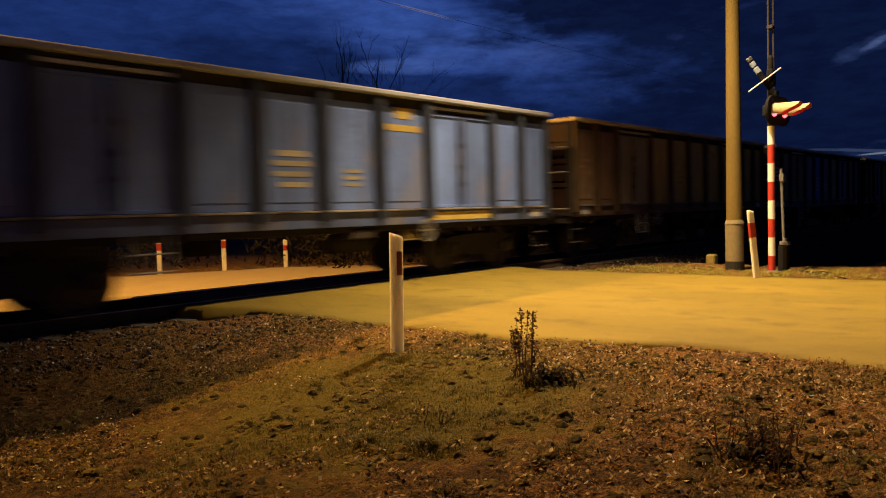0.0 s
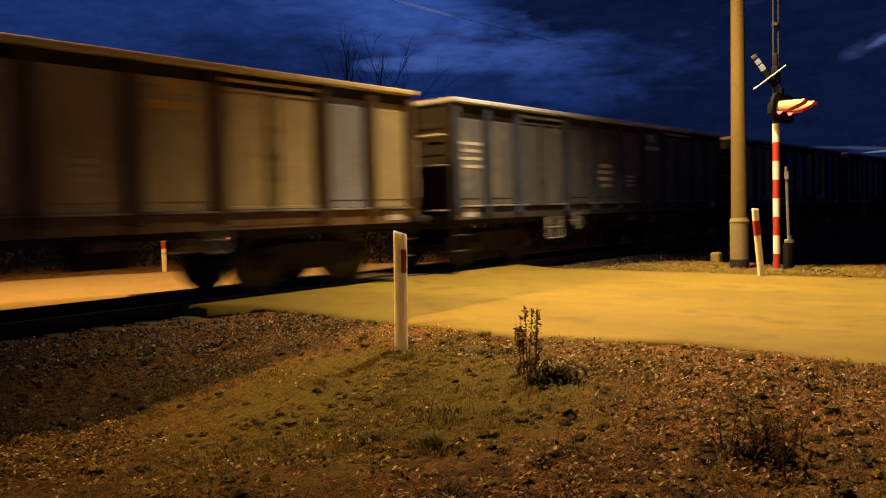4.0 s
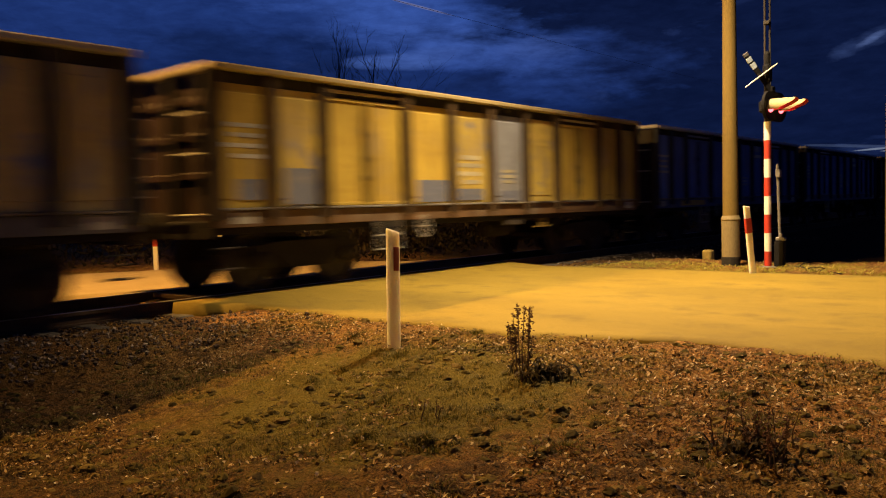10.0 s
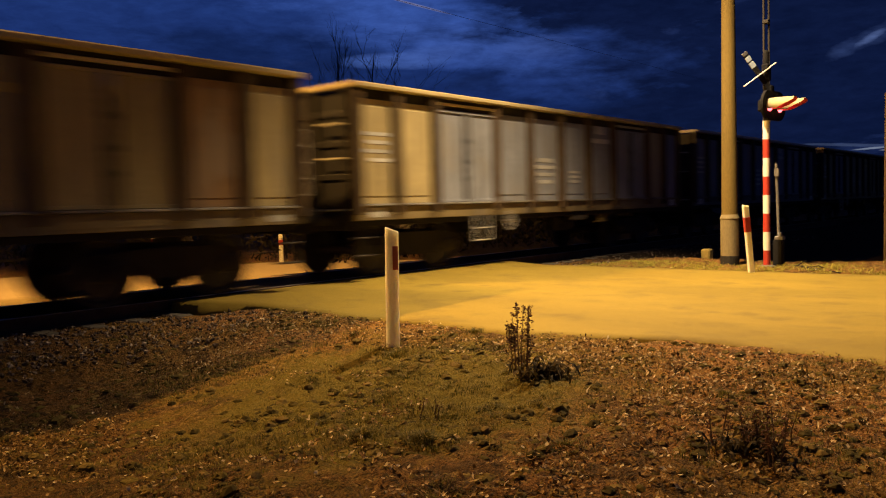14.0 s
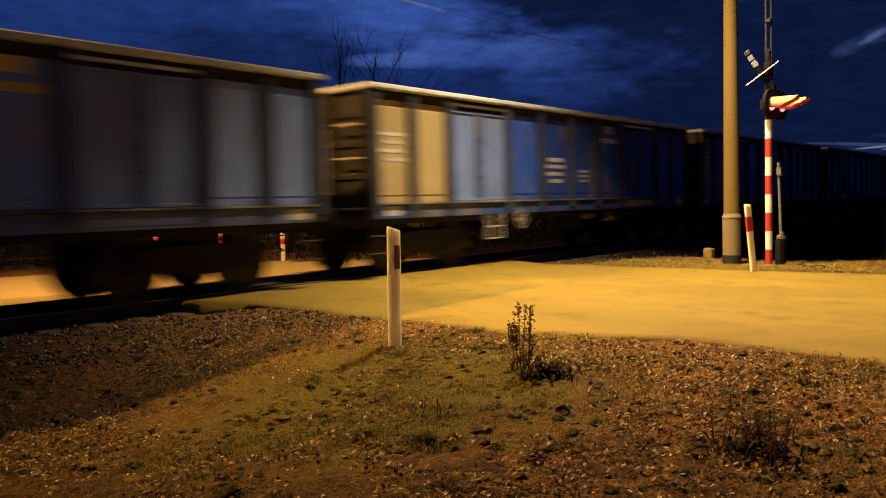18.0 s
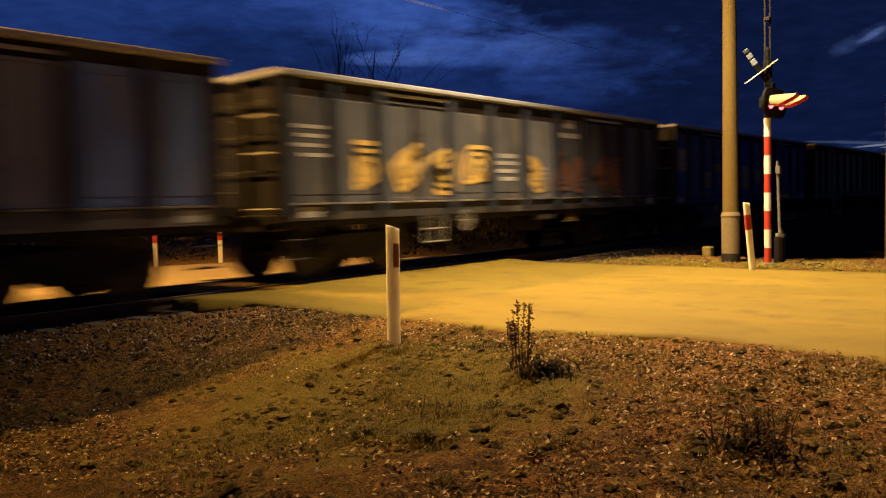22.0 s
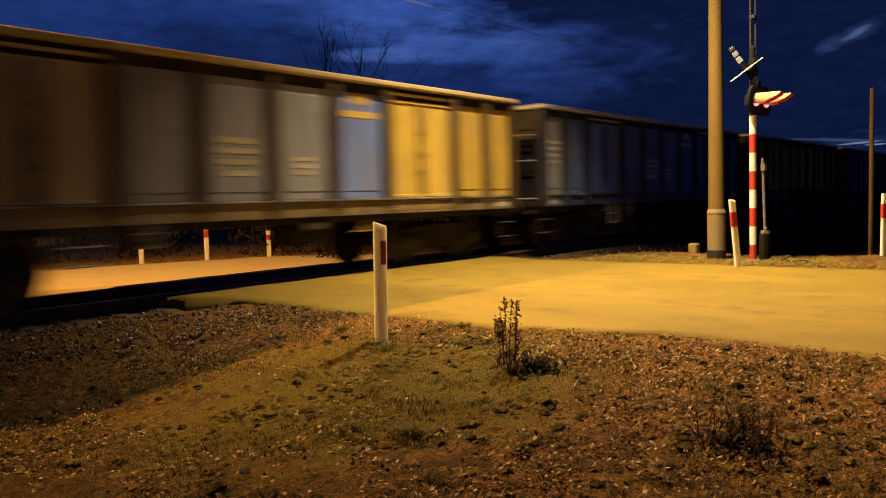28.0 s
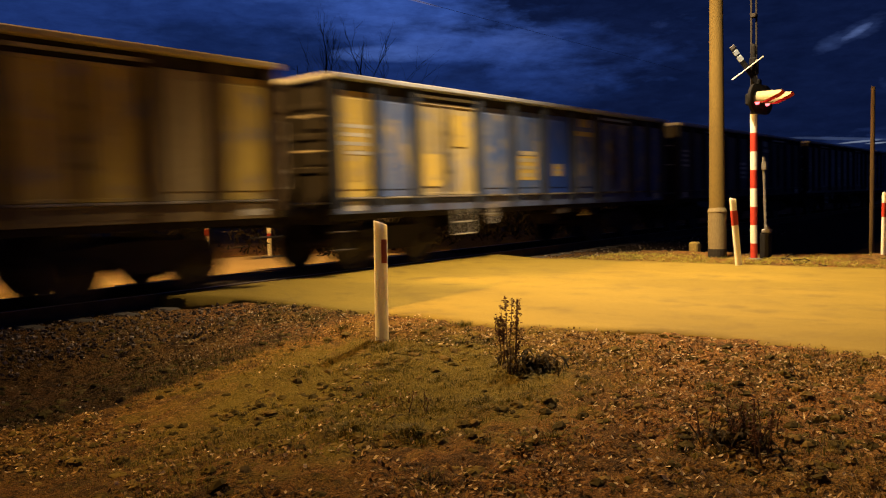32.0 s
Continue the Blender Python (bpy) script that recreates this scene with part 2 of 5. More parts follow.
def soil():
    """Litter, bare earth and moss in patches, broken up finely."""
    mt = bpy.data.materials.new("soil_litter_and_moss")
    mt.use_nodes = True
    t = mt.node_tree
    bsdf = t.nodes["Principled BSDF"]
    co = t.nodes.new("ShaderNodeTexCoord")
    outs = []
    for scale, detail in ((0.55, 4.0), (2.6, 5.0), (15.0, 5.0), (70.0, 3.0)):
        n = node(t, "ShaderNodeTexNoise", Scale=scale, Detail=detail, Roughness=0.62)
        wire(t, co.outputs["Object"], n.inputs["Vector"])
        outs.append(n.outputs[0])
    col = mix_colour(t, ramp(t, outs[0], [(0.42, (0, 0, 0)), (0.56, (1, 1, 1))]), (0.135, 0.068, 0.022), (0.118, 0.069, 0.017))
    col = mix_colour(t, ramp(t, outs[1], [(0.50, (0, 0, 0)), (0.60, (0.85, 0.85, 0.85))]), col, (0.050, 0.029, 0.011))
    col = mix_colour(t, ramp(t, outs[2], [(0.54, (0, 0, 0)), (0.62, (1, 1, 1))]), col, (0.042, 0.026, 0.011))
    col = mix_colour(t, ramp(t, outs[2], [(0.36, (0.8, 0.8, 0.8)), (0.44, (0, 0, 0))]), col, (0.20, 0.13, 0.047))
    col = mix_colour(t, 0.75, col, ramp(t, outs[3], [(0.34, (0.1, 0.1, 0.1)), (0.64, (0.88, 0.88, 0.88))]), "OVERLAY")
    # soil paler towards the road, darker away: pale litter, and lamplight put into colour
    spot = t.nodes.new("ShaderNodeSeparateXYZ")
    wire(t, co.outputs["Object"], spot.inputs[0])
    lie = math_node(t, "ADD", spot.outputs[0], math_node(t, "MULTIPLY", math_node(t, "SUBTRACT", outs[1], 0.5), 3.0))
    litter_and_light = ramp(t, math_node(t, "MULTIPLY", lie, 0.1), [(0.20, (0.70, 0.66, 0.62)), (0.56, (2.15, 2.05, 1.95))])
    col = mix_colour(t, 1.0, col, litter_and_light, "MULTIPLY")
    # the mossy hummock round the roadside post
    hump = t.nodes.new("ShaderNodeVectorMath")
    hump.operation = "DISTANCE"
    hump.inputs[1].default_value = (4.7, -6.5, -0.25)
    wire(t, co.outputs["Object"], hump.inputs[0])
    near_hump = math_node(t, "ADD", hump.outputs["Value"], math_node(t, "MULTIPLY", math_node(t, "SUBTRACT", outs[1], 0.5), 3.5))
    moss = ramp(t, math_node(t, "MULTIPLY", near_hump, 0.25), [(0.30, (0.8, 0.8, 0.8)), (0.55, (0, 0, 0))])
    col = mix_colour(t, moss, col, mix_colour(t, outs[3], (0.055, 0.048, 0.007), (0.25, 0.205, 0.028)))
    # past the far verge the unlit ground's darkness is put into the soil colour
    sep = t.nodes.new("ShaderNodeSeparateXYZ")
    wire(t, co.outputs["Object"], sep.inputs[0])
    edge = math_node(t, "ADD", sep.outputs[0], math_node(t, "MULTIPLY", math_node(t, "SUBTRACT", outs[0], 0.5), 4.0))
    unlit_ground = ramp(t, math_node(t, "MULTIPLY", edge, 0.05), [(0.80, (0, 0, 0)), (0.88, (1, 1, 1))])
    col = mix_colour(t, unlit_ground, col, mix_colour(t, outs[2], (0.020, 0.013, 0.008), (0.055, 0.036, 0.02)))
    wire(t, col, bsdf.inputs["Base Color"])
    bsdf.inputs["Roughness"].default_value = 0.95
    bsdf.inputs["Specular IOR Level"].default_value = 0.15
    hgt = math_node(t, "ADD", math_node(t, "MULTIPLY", outs[2], 1.0), math_node(t, "MULTIPLY", outs[3], 0.6))
    bp = node(t, "ShaderNodeBump", Strength=1.0, Distance=0.09)
    wire(t, hgt, bp.inputs["Height"])
    wire(t, bp.outputs[0], bsdf.inputs["Normal"])
    return mt


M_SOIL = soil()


def road_surface():
    """Pale sandy asphalt: tyre-worn bands across, patches, fine grit and a few hair cracks."""
    mt = bpy.data.materials.new("worn_sandy_asphalt")
    mt.use_nodes = True
    t = mt.node_tree
    bsdf = t.nodes["Principled BSDF"]
    co = t.nodes.new("ShaderNodeTexCoord")
    outs = []
    for scale, detail, stretch in ((0.5, 4.0, (1, 0.35, 1)), (2.2, 5.0, (1, 0.8, 1)), (90.0, 2.0, (1, 1, 1)), (9.0, 4.0, (1, 0.25, 1))):
        mp = t.nodes.new("ShaderNodeMapping")
        mp.inputs["Scale"].default_value = stretch
        wire(t, co.outputs["Object"], mp.inputs[0])
        n = node(t, "ShaderNodeTexNoise", Scale=scale, Detail=detail, Roughness=0.6)
        wire(t, mp.outputs[0], n.inputs["Vector"])
        outs.append(n.outputs[0])
    vo = node(t, "ShaderNodeTexVoronoi", Scale=0.42)
    vo.feature = "DISTANCE_TO_EDGE"
    warp = mix_colour(t, 0.12, co.outputs["Object"], outs[1])
    wire(t, warp, vo.inputs["Vector"])
    col = mix_colour(t, ramp(t, outs[0], [(0.38, (0, 0, 0)), (0.62, (1, 1, 1))]), (0.232, 0.165, 0.018), (0.176, 0.123, 0.0135))
    col = mix_colour(t, ramp(t, outs[1], [(0.52, (0, 0, 0)), (0.72, (1, 1, 1))]), col, (0.14, 0.096, 0.015))
    col = mix_colour(t, math_node(t, "MULTIPLY", ramp(t, outs[3], [(0.55, (0, 0, 0)), (0.75, (1, 1, 1))]), 0.3), col, (0.268, 0.195, 0.031))
    # beyond the rails the surface colour is paler and less yellow
    sep = t.nodes.new("ShaderNodeSeparateXYZ")
    wire(t, co.outputs["Object"], sep.inputs[0])
    col = mix_colour(t, math_node(t, "GREATER_THAN", sep.outputs[1], 0.0), col, mix_colour(t, outs[1], (0.40, 0.31, 0.17), (0.27, 0.20, 0.10)))
    crack = math_node(t, "MULTIPLY", ramp(t, vo.outputs["Distance"], [(0.0, (1, 1, 1)), (0.010, (0, 0, 0))]), ramp(t, outs[0], [(0.48, (0, 0, 0)), (0.60, (0.28, 0.28, 0.28))]))
    col = mix_colour(t, crack, col, (0.11, 0.075, 0.025))
    col = mix_colour(t, 0.4, col, ramp(t, outs[2], [(0.3, (0.3, 0.3, 0.3)), (0.7, (0.75, 0.75, 0.75))]), "OVERLAY")
    wire(t, col, bsdf.inputs["Base Color"])
    bsdf.inputs["Roughness"].default_value = 0.86
    bsdf.inputs["Specular IOR Level"].default_value = 0.3
    bp = node(t, "ShaderNodeBump", Strength=0.4, Distance=0.008)
    wire(t, math_node(t, "ADD", outs[2], outs[1]), bp.inputs["Height"])
    wire(t, bp.outputs[0], bsdf.inputs["Normal"])
    return mt


M_ROAD = road_surface()
M_PANEL_RUBBER = material("crossing_panel", (0.13, 0.09, 0.045), (0.08, 0.056, 0.03), 2.0, 0.92, fine=50, bump=0.4, spec=0.06)
M_RAIL = material("rail_steel", (0.10, 0.07, 0.05), (0.07, 0.045, 0.03), 4.0, 0.85, 0.0, stain=RUST, spec=0.1)
M_RAILHEAD = material("polished_rail_head", (0.45, 0.41, 0.36), (0.35, 0.31, 0.27), 4.0, 0.5, 1.0, bump=0.05)
M_SLEEPER = material("sleeper_concrete", (0.10, 0.088, 0.072), (0.07, 0.06, 0.05), 3.0, 0.9, fine=60, bump=0.4)
M_CONCRETE = material("pole_concrete", (0.150, 0.106, 0.030), (0.120, 0.085, 0.026), 1.6, 0.85, fine=60, bump=0.3, stain=(0.11, 0.085, 0.045), stain_at=(0.56, 0.72), stretch=(1, 1, 0.25), spec=0.2)
M_SLEEVE = material("grey_sleeve_concrete", (0.215, 0.175, 0.095), (0.16, 0.13, 0.07), 1.6, 0.85, fine=60, bump=0.3, stain=(0.10, 0.085, 0.055), stain_at=(0.56, 0.72), stretch=(1, 1, 0.25), spec=0.2)
M_WHITE = material("white_paint", (0.80, 0.78, 0.72), (0.72, 0.69, 0.61), 3.0, 0.55, fine=50, bump=0.12, stain=(0.35, 0.30, 0.22), stain_at=(0.66, 0.8), stretch=(1, 1, 0.4))
M_RED = material("red_paint", (0.42, 0.035, 0.02), (0.33, 0.03, 0.02), 4.0, 0.5, fine=50, bump=0.12)
M_CREAM = material("aged_cream_plastic", (0.86, 0.82, 0.72), (0.78, 0.73, 0.62), 3.0, 0.6, fine=50, bump=0.12, stain=(0.45, 0.36, 0.24), stain_at=(0.66, 0.82), stretch=(1, 1, 0.4))
cream = M_CREAM.node_tree.nodes["Principled BSDF"]
cream.inputs["Subsurface Weight"].default_value = 0.8
cream.inputs["Subsurface Radius"].default_value = (1.0, 0.92, 0.7)
cream.inputs["Subsurface Scale"].default_value = 0.09
M_REFLECT = material("red_reflector", (0.36, 0.05, 0.02), (0.27, 0.04, 0.02), 8.0, 0.35, fine=120, bump=0.2)
M_PALEBLUE = material("pale_blue_paint", (0.42, 0.50, 0.62), (0.34, 0.42, 0.54), 6.0, 0.45)
M_BLACK = material("black_steel", (0.014, 0.014, 0.016), (0.009, 0.009, 0.010), 4.0, 0.75, 0.0, spec=0.1)
M_GREYSTEEL = material("galvanised_steel", (0.24, 0.24, 0.25), (0.17, 0.17, 0.18), 6.0, 0.5, 0.6)
M_TUBE = material("weathered_dark_tube", (0.05, 0.046, 0.042), (0.035, 0.032, 0.03), 6.0, 0.7, 0.0, spec=0.2)
M_YELLOWBLOCK = material("mossy_yellow_concrete", (0.27, 0.20, 0.05), (0.17, 0.13, 0.04), 5.0, 0.9, fine=50, bump=0.4)
M_BARK = material("dark_bark", (0.030, 0.026, 0.022), (0.020, 0.018, 0.016), 4.0, 0.95, fine=30, bump=0.5, spec=0.12)
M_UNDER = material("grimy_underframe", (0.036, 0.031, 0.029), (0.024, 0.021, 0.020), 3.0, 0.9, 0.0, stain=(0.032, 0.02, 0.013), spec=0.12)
M_AXLEBOX = material("dusty_axle_box", (0.07, 0.058, 0.046), (0.035, 0.03, 0.026), 6.0, 0.8, spec=0.12)
M_WHEEL = material("wheel_steel", (0.06, 0.05, 0.045), (0.04, 0.032, 0.028), 5.0, 0.6, 0.4)
M_COAL = material("coal_dust", (0.03, 0.028, 0.026), (0.02, 0.018, 0.017), 3.0, 0.95, bump=0.8, spec=0.12)
M_RIM = material("worn_top_rail", (0.54, 0.52, 0.47), (0.42, 0.39, 0.345), 1.4, 0.6, fine=30, stain=RUST, stain_at=(0.62, 0.78), vary=0.4)
M_RIM_BLUE = material("worn_blue_top_rail", (0.50, 0.54, 0.63), (0.39, 0.415, 0.49), 1.4, 0.6, fine=30, stain=RUST, stain_at=(0.64, 0.8), vary=0.4)
M_RIM_TAN = material("worn_ochre_top_rail", (0.52, 0.43, 0.225), (0.41, 0.335, 0.17), 1.4, 0.6, fine=30, stain=RUST, stain_at=(0.62, 0.78), vary=0.4)
M_PATCH = material("worn_yellow_patch", (0.60, 0.44, 0.09), (0.48, 0.35, 0.08), 3.5, 0.6, fine=26, stain=(0.22, 0.20, 0.16), stain_at=(0.56, 0.68), vary=0.25, runs=0.3)
M_PATCH_BLUE = material("worn_bluish_patch", (0.17, 0.19, 0.27), (0.12, 0.135, 0.19), 3.5, 0.6, fine=26, stain=(0.30, 0.25, 0.15), stain_at=(0.58, 0.7), vary=0.25, runs=0.3)
M_LEDGE = material("scuffed_ledge", (0.30, 0.28, 0.25), (0.12, 0.105, 0.09), 1.1, 0.65, fine=30, stain=(0.05, 0.035, 0.025), stain_at=(0.5, 0.6), vary=0.4)
M_MARK_W = material("white_lettering", (0.52, 0.51, 0.47), (0.38, 0.37, 0.34), 5.0, 0.6, vary=0.3)
M_MARK_C = material("cream_lettering", (0.46, 0.42, 0.28), (0.34, 0.30, 0.20), 5.0, 0.6, vary=0.3)
M_STEP = material("scuffed_pale_paint", (0.42, 0.40, 0.35), (0.28, 0.26, 0.22), 8.0, 0.6)
M_LEVER = material("grimy_yellow_paint", (0.26, 0.18, 0.04), (0.15, 0.10, 0.03), 8.0, 0.7, stain=(0.04, 0.03, 0.02), spec=0.15)
M_DULL = material("dull_white_paint", (0.34, 0.31, 0.26), (0.22, 0.20, 0.17), 8.0, 0.7, spec=0.15)
M_WOOD = material("weathered_wood", (0.20, 0.15, 0.09), (0.14, 0.10, 0.06), 3.0, 0.9, stretch=(1, 1, 0.2))
M_MARK_Y = material("yellow_lettering", (0.56, 0.41, 0.09), (0.44, 0.32, 0.08), 5.0, 0.6, vary=0.3)
M_GRAFFITI = material("graffiti_paint", (0.74, 0.50, 0.12), (0.62, 0.38, 0.10), 2.4, 0.6, stain=(0.78, 0.64, 0.36))
M_GRAFFITI_DULL = material("dull_graffiti_paint", (0.30, 0.12, 0.06), (0.22, 0.09, 0.05), 2.4, 0.6, stain=(0.34, 0.20, 0.10))
M_LAMPGLOW = glow("lamp_glass", (1.0, 0.66, 0.28), 30)
M_REDGLOW = glow("signal_lens", (1.0, 0.12, 0.14), 4.5)

M_HOOD = material("aged_hood_paint", (0.44, 0.36, 0.20), (0.36, 0.30, 0.17), 5.0, 0.6, fine=50, bump=0.1, stain=(0.34, 0.25, 0.13), spec=0.2)
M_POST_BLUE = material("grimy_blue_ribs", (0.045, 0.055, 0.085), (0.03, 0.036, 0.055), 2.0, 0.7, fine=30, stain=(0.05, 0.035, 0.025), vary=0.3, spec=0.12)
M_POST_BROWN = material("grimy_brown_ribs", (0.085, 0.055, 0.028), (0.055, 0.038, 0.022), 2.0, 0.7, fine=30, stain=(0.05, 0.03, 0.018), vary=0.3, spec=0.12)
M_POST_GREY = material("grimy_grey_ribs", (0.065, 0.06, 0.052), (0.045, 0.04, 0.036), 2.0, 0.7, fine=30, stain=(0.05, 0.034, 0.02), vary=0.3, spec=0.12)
PAINTS = {}


def paint(key, one, two, stain=RUST, at=(0.6, 0.76), blotch=1.5):
    PAINTS[key] = material("wagon_paint_" + key, one, tuple(0.8 * v for v in two), blotch, 0.6, 0.0, fine=26, bump=0.15, stain=stain, stain_at=at, stretch=(1, 1, 0.6), vary=0.35, spec=0.25, runs=0.0 if key.startswith("end") else 0.42)


paint("blue_grey", (0.17, 0.27, 0.64), (0.135, 0.205, 0.50), (0.14, 0.13, 0.14), (0.64, 0.82))
paint("blue", (0.022, 0.085, 0.50), (0.02, 0.07, 0.42), (0.16, 0.14, 0.12), (0.64, 0.82))
paint("grey", (0.29, 0.31, 0.36), (0.22, 0.23, 0.26), (0.15, 0.10, 0.06))
paint("tan", (0.43, 0.35, 0.175), (0.37, 0.295, 0.145), (0.20, 0.14, 0.07))
paint("ochre", (0.62, 0.44, 0.075), (0.53, 0.36, 0.06), (0.26, 0.15, 0.04))
paint("rust", (0.27, 0.165, 0.08), (0.22, 0.13, 0.06), (0.13, 0.075, 0.04))
# end walls the far lamp does not reach: their shade is in these colours
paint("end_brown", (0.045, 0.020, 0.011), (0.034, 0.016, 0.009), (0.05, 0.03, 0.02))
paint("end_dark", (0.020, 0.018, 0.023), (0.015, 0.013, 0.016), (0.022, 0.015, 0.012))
paint("dark", (0.11, 0.118, 0.14), (0.08, 0.083, 0.095), (0.08, 0.06, 0.045))
paint("blue_patched", (0.045, 0.11, 0.36), (0.16, 0.20, 0.34), (0.40, 0.33, 0.16), (0.54, 0.64), 2.4)
paint("tan_patched", (0.48, 0.395, 0.185), (0.42, 0.34, 0.16), (0.15, 0.20, 0.36), (0.52, 0.64), 2.2)
paint("ochre_patched", (0.60, 0.45, 0.10), (0.52, 0.38, 0.09), (0.19, 0.21, 0.30), (0.54, 0.66), 2.2)


for key, one in (("blue_grey", (0.105, 0.15, 0.33)), ("blue", (0.035, 0.085, 0.30)), ("grey", (0.17, 0.17, 0.185)), ("tan", (0.26, 0.20, 0.095)), ("rust", (0.17, 0.10, 0.05)), ("dark", (0.055, 0.058, 0.07))):
    paint("sill_" + key, one, tuple(0.7 * v for v in one), (0.07, 0.05, 0.035), (0.52, 0.68))


# ---------------------------------------------------------------- mesh helpers
def box(bm, centre, size, m=None, bevel=0.0):
    r = bmesh.ops.create_cube(bm, size=1.0, matrix=(m or Matrix()) @ Matrix.Translation(centre) @ Matrix.Diagonal((*size, 1)))
    if bevel:
        edges = list({e for v in r["verts"] for e in v.link_edges})
        bmesh.ops.bevel(bm, geom=edges, offset=bevel, segments=1, affect="EDGES")
    return r["verts"]


def rod(bm, a, b, r1, r2=None, n=8):
    a, b = Vector(a), Vector(b)
    m = Matrix.Translation((a + b) / 2) @ (b - a).to_track_quat("Z", "Y").to_matrix().to_4x4()
    bmesh.ops.create_cone(bm, cap_ends=True, segments=n, radius1=r1, radius2=r1 if r2 is None else r2, depth=(b - a).length, matrix=m)


def tube(bm, points, radii, n=6):
    """A bent tapering tube through points."""
    rings = []
    pts = [Vector(p) for p in points]
    for i, p in enumerate(pts):
        way = (pts[min(i + 1, len(pts) - 1)] - pts[max(i - 1, 0)]).normalized()
        q = way.to_track_quat("Z", "Y")
        rings.append([bm.verts.new(p + q @ Vector((math.cos(k * math.tau / n), math.sin(k * math.tau / n), 0)) * radii[i]) for k in range(n)])
    for a, b in zip(rings, rings[1:]):
        for k in range(n):
            bm.faces.new((a[k], a[(k + 1) % n], b[(k + 1) % n], b[k]))
    bm.faces.new(rings[-1])
    bm.faces.new(rings[0][::-1])


def lathe(bm, profile, n=24, m=None):
    """Turns (radius, height) pairs round the z axis."""
    m = m or Matrix()
    rings = [[bm.verts.new(m @ Vector((r * math.cos(k * math.tau / n), r * math.sin(k * math.tau / n), z))) for k in range(n)] for r, z in profile]
    for a, b in zip(rings, rings[1:]):
        for k in range(n):
            bm.faces.new((a[k], a[(k + 1) % n], b[(k + 1) % n], b[k]))
    bm.faces.new(rings[-1])
    bm.faces.new(rings[0][::-1])


def ring(bm, centre, radius, thick, m=None, n=20, k=5):
    m = (m or Matrix()) if centre is None else Matrix.Translation(centre) @ (m or Matrix())
    v = [[bm.verts.new(m @ Vector(((radius + thick * math.cos(b * math.tau / k)) * math.cos(a * math.tau / n), (radius + thick * math.cos(b * math.tau / k)) * math.sin(a * math.tau / n), thick * math.sin(b * math.tau / k)))) for b in range(k)] for a in range(n)]
    for a in range(n):
        for b in range(k):
            bm.faces.new((v[a][b], v[(a + 1) % n][b], v[(a + 1) % n][(b + 1) % k], v[a][(b + 1) % k]))


def mesh_of(name, bm, mat, smooth=False):
    bmesh.ops.recalc_face_normals(bm, faces=bm.faces)
    me = bpy.data.meshes.new(name)
    bm.to_mesh(me)
    bm.free()
    me.materials.append(mat)
    if smooth:
        me.shade_smooth()
    return me


def thing(name, bm, mat, at, label, category, group="", kind="", smooth=False):
    ob = new(name, mesh_of(name, bm, mat, smooth))
    ob.matrix_world = at if isinstance(at, Matrix) else Matrix.Translation(at)
    return tagged(ob, label, category, group, kind)


def holder(name, at, label, category, group="", kind=""):
    ob = new(name)
    ob.matrix_world = at if isinstance(at, Matrix) else Matrix.Translation(at)
    return tagged(ob, label, category, group, kind)


def part(name, bm, mat, parent, label="", at=None, smooth=False):
    ob = new(name, mesh_of(name, bm, mat, smooth))
    ob.parent = parent
    if at is not None:
        ob.matrix_basis = at
    return tagged(ob, label)


def again(ob, m):
    """One more piece on the same mesh, under the same parent."""
    o = bpy.data.objects.new(ob.name.split(".")[0], ob.data)
    scene.collection.objects.link(o)
    o.parent = ob.parent
    o.matrix_basis = m
    if "label" in ob:
        o["label"] = ob["label"]
    return o


def soup(name, verts, faces, mat, label, category, kind="stuff", smooth=False):
    me = bpy.data.meshes.new(name)
    me.from_pydata(verts, [], faces)
    me.materials.append(mat)
    if smooth:
        me.shade_smooth()
    return tagged(new(name, me), label, category, "", kind)


# ---------------------------------------------------------------- ground
def smooth_step(a, b, v):
    u = min(1.0, max(0.0, (v - a) / (b - a)))
    return u * u * (3 - 2 * u)


def far_edges(x):
    """Far side of the crossing: the y of the inner and the outer edge of the bending road at x."""
    outer = float(np.interp(x, (-80, -30, 0, 4, 8.8, 10.4, 12.4, 13.4, 14.0, 14.1), (24, 15.5, 9.4, 8.1, 6.5, 5.6, 4.9, 3.9, 2.4, 1.0)))
    inner = float(np.interp(x, (-80, -30, 0, 3, 5, 6.3, 6.6), (17, 9.5, 3.6, 2.8, 2.2, 1.7, 0.9)))
    return inner, outer


def road_edge(y):
    """The ragged near edge of the road on the camera's side of the line."""
    e = 6.62 + noise.noise(Vector((y * 0.9, 0, 2))) * 0.16 + noise.noise(Vector((y * 4, 0, 2))) * 0.05
    return e + 0.45 * smooth_step(-6.2, -7.8, y) * smooth_step(-11.0, -8.0, y) - 0.55 * smooth_step(-2.2, -0.9, y)


